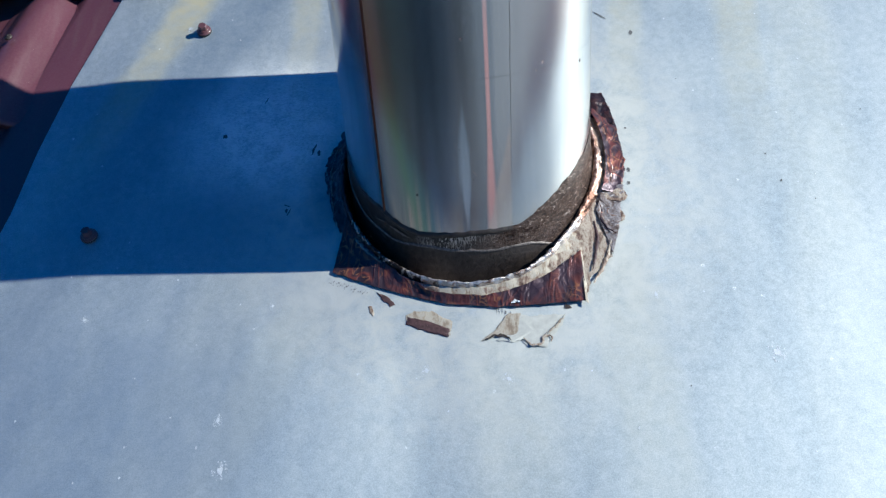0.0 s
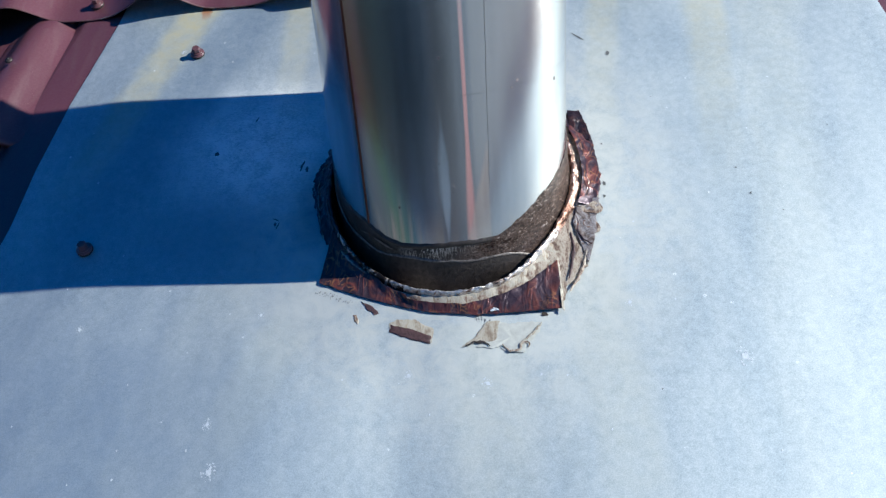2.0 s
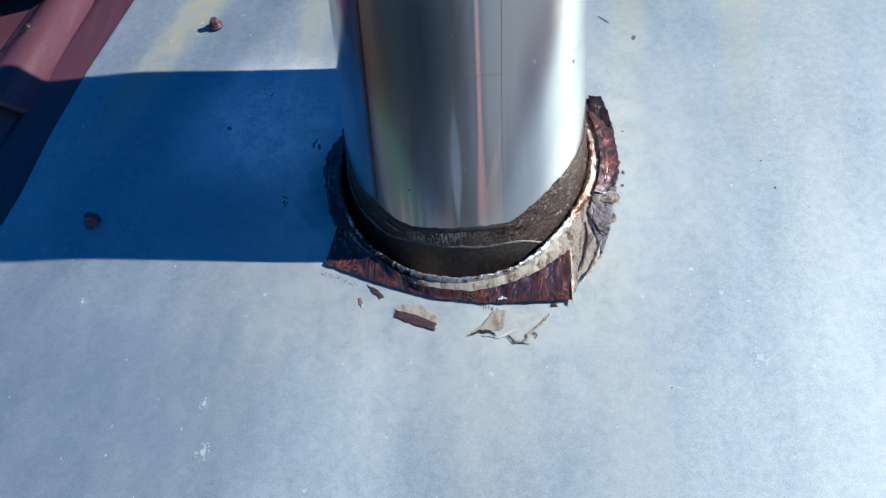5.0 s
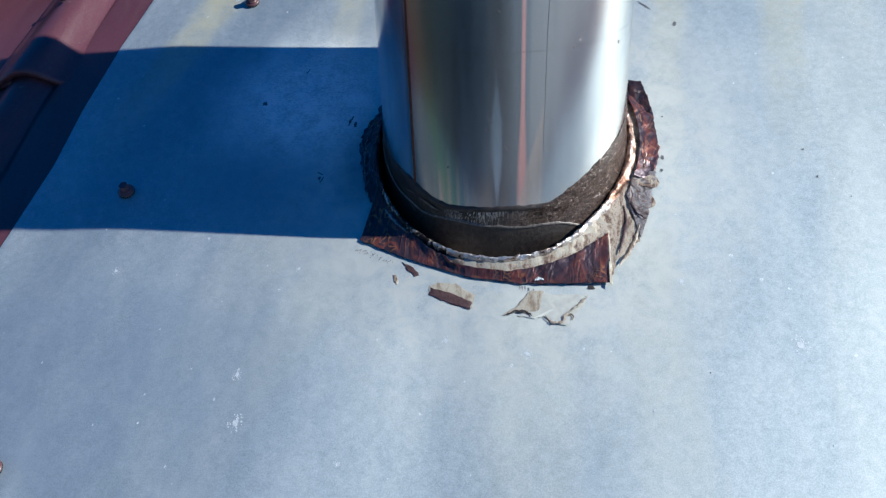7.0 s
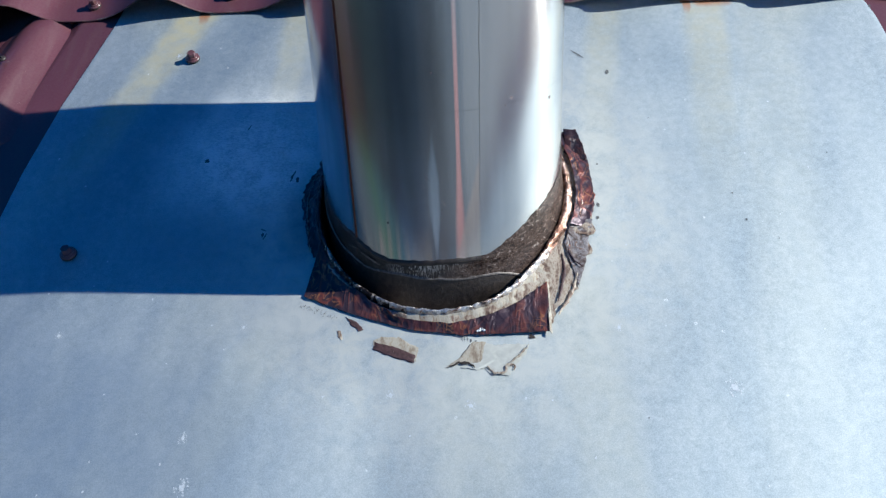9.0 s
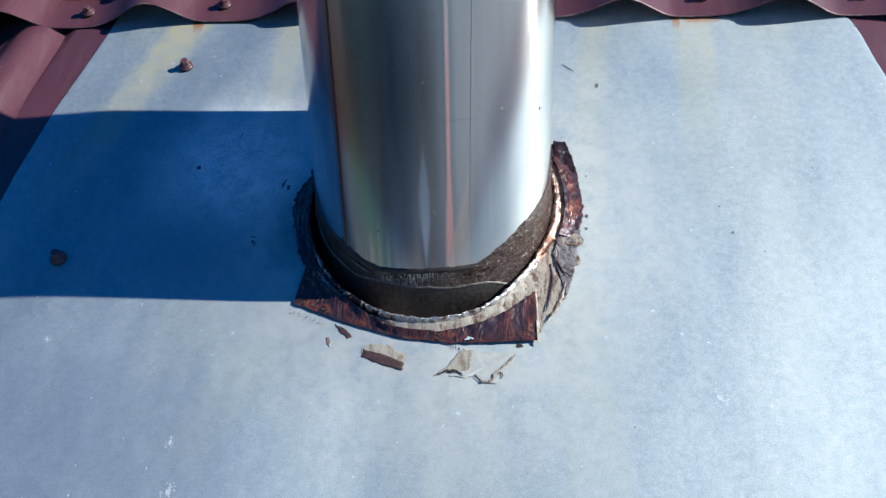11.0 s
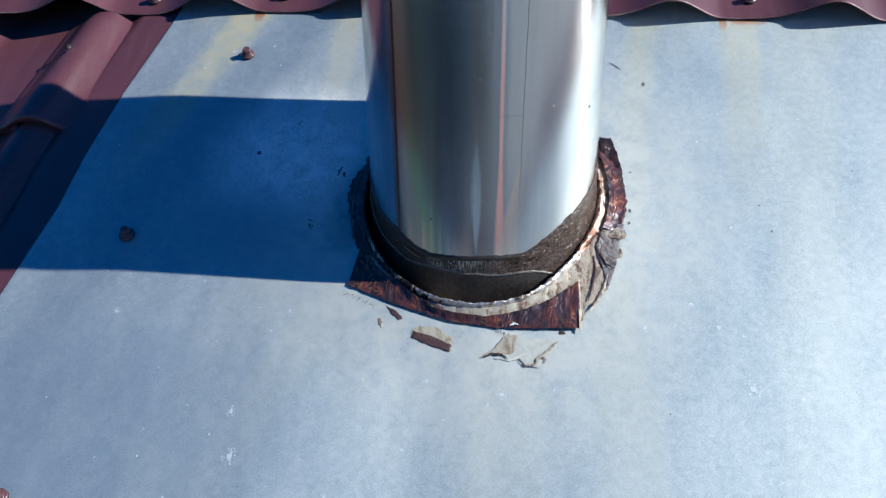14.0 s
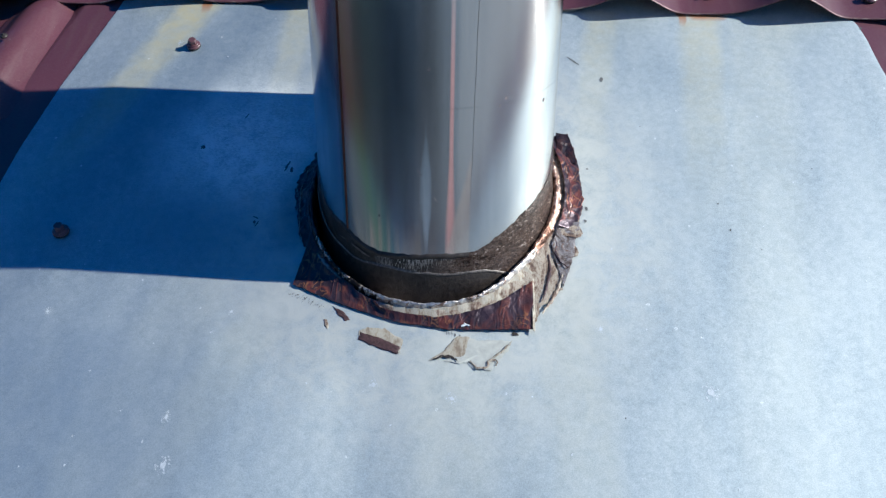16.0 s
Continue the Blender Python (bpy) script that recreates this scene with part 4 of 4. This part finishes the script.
def apron(inner, outer, n=60, m=9, low=0.0011, high=0.0065, crease=0.0012, seed=0.0, tear=0.0012):
    """A stuck-down strip between two lines of (u, v), with wrinkles and an uneven outer edge."""
    def along(line, s):
        d = np.r_[0, np.cumsum([math.dist(a, b) for a, b in zip(line, line[1:])])]
        return np.array([np.interp(s * d[-1], d, [p[n] for p in line]) for n in (0, 1)])

    rows = []
    for i in range(n + 1):
        a, b = along(inner, i / n), along(outer, i / n)
        b = b + (b - a) / max(1e-6, math.dist(a, b)) * tear * (rough_noise(i * 0.31, seed, 0, 1.0) + 0.6 * rough_noise(i * 1.37, seed, 4, 1.0))
        row = []
        for k in range(m):
            s = k / (m - 1)
            u, v = a + (b - a) * s
            lumps = crease * (rough_noise(u, v, seed, 120.0) + 0.6 * rough_noise(u, v, seed, 260.0)) * min(1.0, 4 * (1 - s))
            row.append((float(u), float(v), low + (high - low) * (1 - s) ** 1.6 + max(lumps, -0.0006)))
        rows.append(row)
    return grid(rows)


def arc(a, b, out, n=24):
    return [hole_at(a + (b - a) * k / n, out) for k in range(n + 1)]


thick(part("adhesive_bed", apron(arc(-100, 118, 0.006, 60), [(-0.128, 0.02), (-0.131, -0.015), (-0.119, -0.062), (-0.109, -0.09), (-0.108, -0.12), (-0.079, -0.136), (-0.018, -0.153), (0.022, -0.158), (0.056, -0.156), (0.096, -0.152), (0.107, -0.128), (0.122, -0.11), (0.13, -0.08), (0.138, -0.05), (0.139, -0.018), (0.136, 0.02), (0.126, 0.07)], 160, 9, 0.0006, 0.004, 0.0012, 3.0, 0.006), TAN, seal, "tan dried adhesive"), 0.0005)
thick(part("adhesive_band", apron(arc(-12, 52, 0.004, 40), arc(-12, 8, 0.0142, 12) + arc(12, 24, 0.0165, 8) + arc(28, 52, 0.019, 14), 80, 6, 0.002, 0.0052, 0.0006, 31.0, 0.0006), CREAM, seal, "smooth cream band of adhesive"), 0.0004)
thick(part("front_foil", apron(arc(-66, -32, 0.005, 14) + arc(-29, -20, 0.008, 4) + arc(-17, -4, 0.0115, 6) + [(0.012, -0.1525), (0.03, -0.1485), (0.05, -0.1415), (0.072, -0.1295), (0.0945, -0.11)], [(-0.117, -0.122), (-0.079, -0.138), (-0.053, -0.147), (-0.018, -0.157), (0.022, -0.161), (0.056, -0.16), (0.097, -0.157)], 90, 10, 0.0016, 0.006, 0.0012, 1.0), COPPER, seal, "dark copper-brown wrinkled foil"), 0.0004)
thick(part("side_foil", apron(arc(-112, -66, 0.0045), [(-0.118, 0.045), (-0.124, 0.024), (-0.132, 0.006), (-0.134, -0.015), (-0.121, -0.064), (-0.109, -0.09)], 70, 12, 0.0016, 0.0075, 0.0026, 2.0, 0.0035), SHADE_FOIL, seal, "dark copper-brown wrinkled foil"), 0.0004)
thick(part("side_foil", apron(arc(74, 122, 0.012), [(0.1345, -0.046), (0.141, -0.018), (0.141, -0.008), (0.138, 0.029), (0.133, 0.055), (0.127, 0.075)], 60, 9, 0.0016, 0.0075, 0.001, 4.0, 0.002), COPPER, seal, "dark copper-brown wrinkled foil"), 0.0004)
thick(part("torn_foil", apron([(0.111, -0.068), (0.114, -0.06), (0.117, -0.046)], [(0.122, -0.112), (0.131, -0.08), (0.1345, -0.047)], 30, 8, 0.0018, 0.0045, 0.001, 6.0, 0.0015), GREY_FOIL, seal, "torn grey foil piece"), 0.0004)


thick(part("foil_fold", apron([(0.0925, -0.1085), (0.0945, -0.13), (0.0955, -0.1585)], [(0.0955, -0.1055), (0.097, -0.13), (0.0976, -0.1605)], 26, 5, 0.002, 0.0027, 0.0006, 9.0, 0.0006), CREAM, seal, "pale folded foil edge"), 0.0004)
thick(part("torn_foil", apron([(0.1165, -0.052), (0.118, -0.046), (0.119, -0.04)], [(0.1335, -0.058), (0.1365, -0.048), (0.137, -0.038)], 20, 7, 0.002, 0.0034, 0.0008, 11.0, 0.0025), GREY_FOIL, seal, "thin grey strip of torn foil"), 0.0004)


def scrap(name, outline, mat, label, w=0.0009, seed=0.0):
    """A loose torn bit stuck on the sheet."""
    ring = []
    for (a, b), (c, d) in zip(outline, outline[1:] + outline[:1]):
        for s in (0.0, 0.2, 0.4, 0.6, 0.8):
            u, v = a + (c - a) * s, b + (d - b) * s
            ring.append((u + 0.0012 * rough_noise(u, v, seed, 230.0) + 0.0008 * rough_noise(u, v, seed, 800.0), v + 0.0012 * rough_noise(v, u, seed + 5, 230.0) + 0.0008 * rough_noise(v, u, seed, 800.0)))
    cu, cv = (sum(p[n] for p in ring) / len(ring) for n in (0, 1))
    rows = [[(cu + (u - cu) * s, cv + (v - cv) * s, sheet_w(u, v) * 0.5 + 0.3 * w * h) for u, v in ring + ring[:1]] for s, h in ((0.02, 1.2), (0.4, 1.3), (0.75, 1.0), (0.95, 0.8), (1.0, 0.1))]
    ob = part(name, grid(rows), mat)
    ob.matrix_world = ROOF
    return tagged(ob, label, "tape scrap", "tape scraps below the seal")


scrap("tape_scrap", [(-0.046, -0.162), (-0.03, -0.163), (-0.014, -0.173), (-0.015, -0.186), (-0.033, -0.181), (-0.052, -0.174), (-0.052, -0.166)], CREAM, "tan adhesive mark under a strip of brown tape", 0.0007, 1.0)
scrap("tape_scrap", [(-0.051, -0.1675), (-0.035, -0.171), (-0.0155, -0.179), (-0.017, -0.187), (-0.034, -0.182), (-0.052, -0.175)], BROWN, "small strip of dark brown tape on the zinc", 0.0016, 2.0)
scrap("tape_scrap", [(0.022, -0.191), (0.03, -0.186), (0.04, -0.167), (0.05, -0.17), (0.064, -0.168), (0.078, -0.169), (0.076, -0.178), (0.066, -0.19), (0.062, -0.198), (0.05, -0.197), (0.043, -0.19), (0.036, -0.193)], STAIN, "pale torn adhesive remains on the zinc", 0.0003, 3.0)


def ridge(points, width, seed, high=0.0005, base=0.0002):
    """A thin torn ridge of tape along a line."""
    rows = []
    for k in range(25):
        t = k / 24 * (len(points) - 1)
        i = min(int(t), len(points) - 2)
        u, v = (points[i][n] + (points[i + 1][n] - points[i][n]) * (t - i) for n in (0, 1))
        du, dv = (points[i + 1][n] - points[i][n] for n in (0, 1))
        far = math.hypot(du, dv)
        u, v = u + 0.0012 * rough_noise(k * 0.4, seed, 0, 1.0), v + 0.0012 * rough_noise(k * 0.4, seed, 5, 1.0)
        wide = width * (0.3 + 0.8 * math.sin(math.pi * (k + 0.5) / 25)) * (0.8 + 0.6 * rough_noise(k * 0.5, seed, 9, 1.0))
        rows.append([(u - dv / far * wide * c, v + du / far * wide * c, base + high * h * (0.7 + 0.5 * rough_noise(k * 0.7, seed, 2, 1.0))) for c, h in ((-0.5, 0.0), (-0.3, 0.7), (0.0, 1.0), (0.3, 0.6), (0.5, 0.0))])
    return grid(rows)


def curl(points, width, mat, label, seed, high=0.00025):
    ob = part("tape_scrap", ridge(points, width, seed, high), mat)
    ob.matrix_world = ROOF
    return tagged(ob, label, "tape scrap", "tape scraps below the seal")


thick(part("torn_foil", apron([(0.1145, 0.04), (0.1165, 0.055), (0.1155, 0.072)], [(0.136, 0.033), (0.1335, 0.052), (0.1275, 0.0735)], 26, 8, 0.0026, 0.006, 0.0012, 13.0, 0.0012), BLACK_FOIL, seal, "black flap of foil"), 0.0004)
thick(part("dried_smear", apron([(0.115, -0.055), (0.116, -0.049), (0.1165, -0.043)], [(0.1325, -0.057), (0.1345, -0.05), (0.1345, -0.043)], 18, 7, 0.0024, 0.0034, 0.0008, 15.0, 0.004), TAN, seal, "pale smear of adhesive"), 0.0004)
part("tape_crack", ridge([(0.1135, -0.056), (0.116, -0.067), (0.1145, -0.077), (0.119, -0.086), (0.1265, -0.093)], 0.0024, 21.0, 0.0012, 0.0034), COPPER, seal, "dark curled tape edge")
part("tape_crack", ridge([(0.1085, -0.078), (0.1105, -0.095), (0.1075, -0.112), (0.1035, -0.128)], 0.0034, 22.0, 0.001, 0.0024), BROWN, seal, "brown streak of adhesive")
part("tape_crack", ridge([(0.1215, -0.098), (0.1175, -0.113), (0.1115, -0.127), (0.1035, -0.141)], 0.004, 23.0, 0.0012, 0.0014), TAN, seal, "ragged adhesive fringe")
part("tape_crack", ridge([(0.119, 0.036), (0.1265, 0.02), (0.1255, 0.0), (0.129, -0.02), (0.126, -0.038)], 0.0026, 24.0, 0.0014, 0.0042), RIM_COPPER, seal, "coppery crease in the foil")
part("tape_crack", ridge([(-0.118, -0.075), (-0.124, -0.045), (-0.1275, -0.012), (-0.122, 0.02)], 0.0016, 25.0, 0.0012, 0.0036), GREY_FOIL, seal, "pale crease in the foil")
part("tape_crack", ridge([(-0.126, 0.012), (-0.12, 0.016), (-0.115, 0.014)], 0.0026, 26.0, 0.001, 0.0052), GREY_FOIL, seal, "pale crease in the foil")
part("tape_crack", ridge([(-0.1, -0.09), (-0.088, -0.104), (-0.074, -0.117)], 0.003, 27.0, 0.001, 0.0055), GREY_FOIL, seal, "scuffed pale foil edge")
part("foil_chip", ridge([(0.0345, -0.1585), (0.038, -0.1565), (0.042, -0.1575)], 0.0032, 28.0, 0.0008, 0.0026), LIME, seal, "pale chip on the foil")

curl([(0.013, -0.191), (0.02, -0.187), (0.028, -0.187), (0.034, -0.191)], 0.0026, BITUMEN, "black curled tape edge on the zinc", 4.0, 0.0005)
scrap("tape_scrap", [(0.009, -0.1915), (0.022, -0.181), (0.031, -0.167), (0.042, -0.167), (0.041, -0.187), (0.031, -0.187), (0.02, -0.187)], CREAM, "tan torn adhesive flap on the zinc", 0.0007, 9.0)
curl([(0.044, -0.19), (0.05, -0.197), (0.058, -0.196), (0.06, -0.189), (0.066, -0.188), (0.066, -0.194)], 0.0025, TAN, "tan curled adhesive edge on the zinc", 7.0)
curl([(0.062, -0.187), (0.07, -0.18), (0.078, -0.17)], 0.0024, CREAM, "tan curled adhesive edge on the zinc", 8.0)
scrap("tape_scrap", [(-0.078, -0.142), (-0.066, -0.149), (-0.062, -0.155), (-0.066, -0.157), (-0.073, -0.15)], BROWN, "small brown tape chip on the zinc", 0.0014, 5.0)
scrap("tape_scrap", [(-0.0845, -0.156), (-0.081, -0.156), (-0.0785, -0.164), (-0.081, -0.1665)], TAN, "small tan adhesive chip on the zinc", 0.0012, 6.0)

# ---- screws ----


def roof_screw():
    ob = thing("roof_screw", ROOF, "burgundy hex-head roofing screw with a rubber washer", "screw", "roofing screws")
    part("rubber_washer", capped([(0.0072, 0.0), (0.0078, 0.001), (0.0074, 0.0022), (0.0066, 0.0026)], 24), RUBBER, ob)
    part("washer", capped([(0.0076, 0.0022), (0.0078, 0.003), (0.007, 0.0038), (0.0055, 0.0044)], 24), SCREW_PAINT, ob)
    bm = capped([(0.0056, 0.0042), (0.0058, 0.005), (0.0052, 0.0056)], 24)
    part("flange", bm, SCREW_PAINT, ob)
    part("hex_head", capped([(0.0045, 0.0054), (0.0046, 0.0098), (0.0041, 0.0108)], 6), SCREW_PAINT, ob, smooth=False)
    return ob


def seat(u, v, w, turn=0.0, lean=0.0):
    return ROOF @ pose(u, v, w, lean, 0, turn)


screw = roof_screw()
screw.matrix_world = seat(-0.345, -0.074, sheet_w(-0.345, -0.074) + 0.0003, 10)
for u, v, w, turn, lean in ((-0.283, 0.192, sheet_w(-0.283, 0.192) + 0.0003, 25, 4), (-0.424, 0.293, 0.0032 + 1.7 * droop(-0.424) + wave(-0.424), 5, 3), (-0.259, 0.295, 0.0032 + wave(-0.259), 40, 6), (0.29, 0.3, 0.0032 + wave(0.29), 15, 5), (0.468, 0.3, 0.0032 + wave(0.468), 33, 4), (-0.361, -0.349, sheet_w(-0.361, -0.349) + 0.0003, 12, 0)):
    copy_thing(screw, seat(u, v, w, turn, lean))


def old_hole(u, v, w):
    slope = (wave(u + 0.003) - wave(u - 0.003)) / 0.006
    ob = thing("old_screw_hole", ROOF @ pose(u, v, w, 0, -math.degrees(math.atan(slope))), "pale worn ring round an empty screw hole", "screw hole", "empty screw holes")
    bm = revolve([(0.0028, 0.0002), (0.003, 0.0006), (0.005, 0.0007), (0.0064, 0.0005), (0.0068, 0.0)], 20)
    part("ring", bm, PALE, ob)
    part("hole", capped([(0.0033, 0.0001), (0.0031, 0.0005)], 12), RUBBER, ob)
    return ob


for u in (-0.527, 0.2, -0.155):
    old_hole(u, 0.303, 0.0022 + 1.7 * droop(u) + wave(u) + 0.0012)

lap_rivet = thing("rivet", ROOF @ pose(-0.496, 0.189, rib(-0.487) + 0.0004), "small dark rivet on the lap of two burgundy sheets", "rivet")
part("head", capped([(0.0042, 0.0), (0.0044, 0.0012), (0.003, 0.0024), (0.001, 0.0028)], 14), BITUMEN, lap_rivet)
part("mandrel", capped([(0.0011, 0.0026), (0.001, 0.0036)], 8), RUBBER, lap_rivet)

# ---- unseen ground and trees, added for the steel's reflection ----
bm = bmesh.new()
bmesh.ops.create_grid(bm, x_segments=20, y_segments=20, size=600.0, matrix=Matrix.Translation((0, 0, -5.0)))
tagged(part("ground", bm, GRASS, smooth=False), "unseen pale grey ground added for the reflection in the steel", "ground", kind="structure")


# Unseen trees added behind the eaves, to darken the reflection in the steel.
def far_tree(dice, tall):
    """A conifer: a tapered trunk, and a crown of many small sprays thinning out to the top."""
    trunk = capped([(0.16, 0.0), (0.11, tall * 0.4), (0.03, tall * 0.96)], 8)
    verts, faces = [], []
    for _ in range(620):
        t = dice.random() ** 1.4
        a, r = dice.uniform(0, 6.283), (0.25 + tall * 0.2 * (1 - t)) * math.sqrt(dice.random()) * dice.uniform(0.8, 1.15)
        x, y, z = r * math.cos(a), r * math.sin(a), tall * (0.12 + 0.88 * t) - 0.25 * r
        at, size = len(verts), dice.uniform(0.12, 0.3)
        tip = Vector((math.cos(a), math.sin(a), dice.uniform(-0.6, 0.1))) * size * 1.6
        side = Vector((-math.sin(a), math.cos(a), dice.uniform(-0.3, 0.3))) * size * 0.5
        base = Vector((x, y, z))
        verts += [tuple(base - side), tuple(base + side), tuple(base + tip + side * 0.4), tuple(base + tip - side * 0.4)]
        faces.append((at, at + 1, at + 2, at + 3))
    return trunk, (verts, faces)


dice = random.Random(5)
for k in range(26):
    a, far = radians(-75 + 2.9 * (k + dice.uniform(-0.3, 0.3)) + 0.9 * max(0, k - 19) ** 1.5), 12.5 + 2.2 * (k % 3) + dice.uniform(-0.5, 0.5)
    far -= 1.0 if -36 < math.degrees(a) < -4 else 0.0
    tree = thing("reflection_tree", pose(far * math.sin(a), -far * math.cos(a), -5.0), "unseen conifer added beyond the eaves to darken the steel's reflection", "tree", "trees beyond the eaves")
    trunk, crown = far_tree(dice, dice.uniform(7.5, 10.5))
    part("trunk", trunk, BARK, tree)
    part("crown", crown, WOOD, tree, smooth=False)
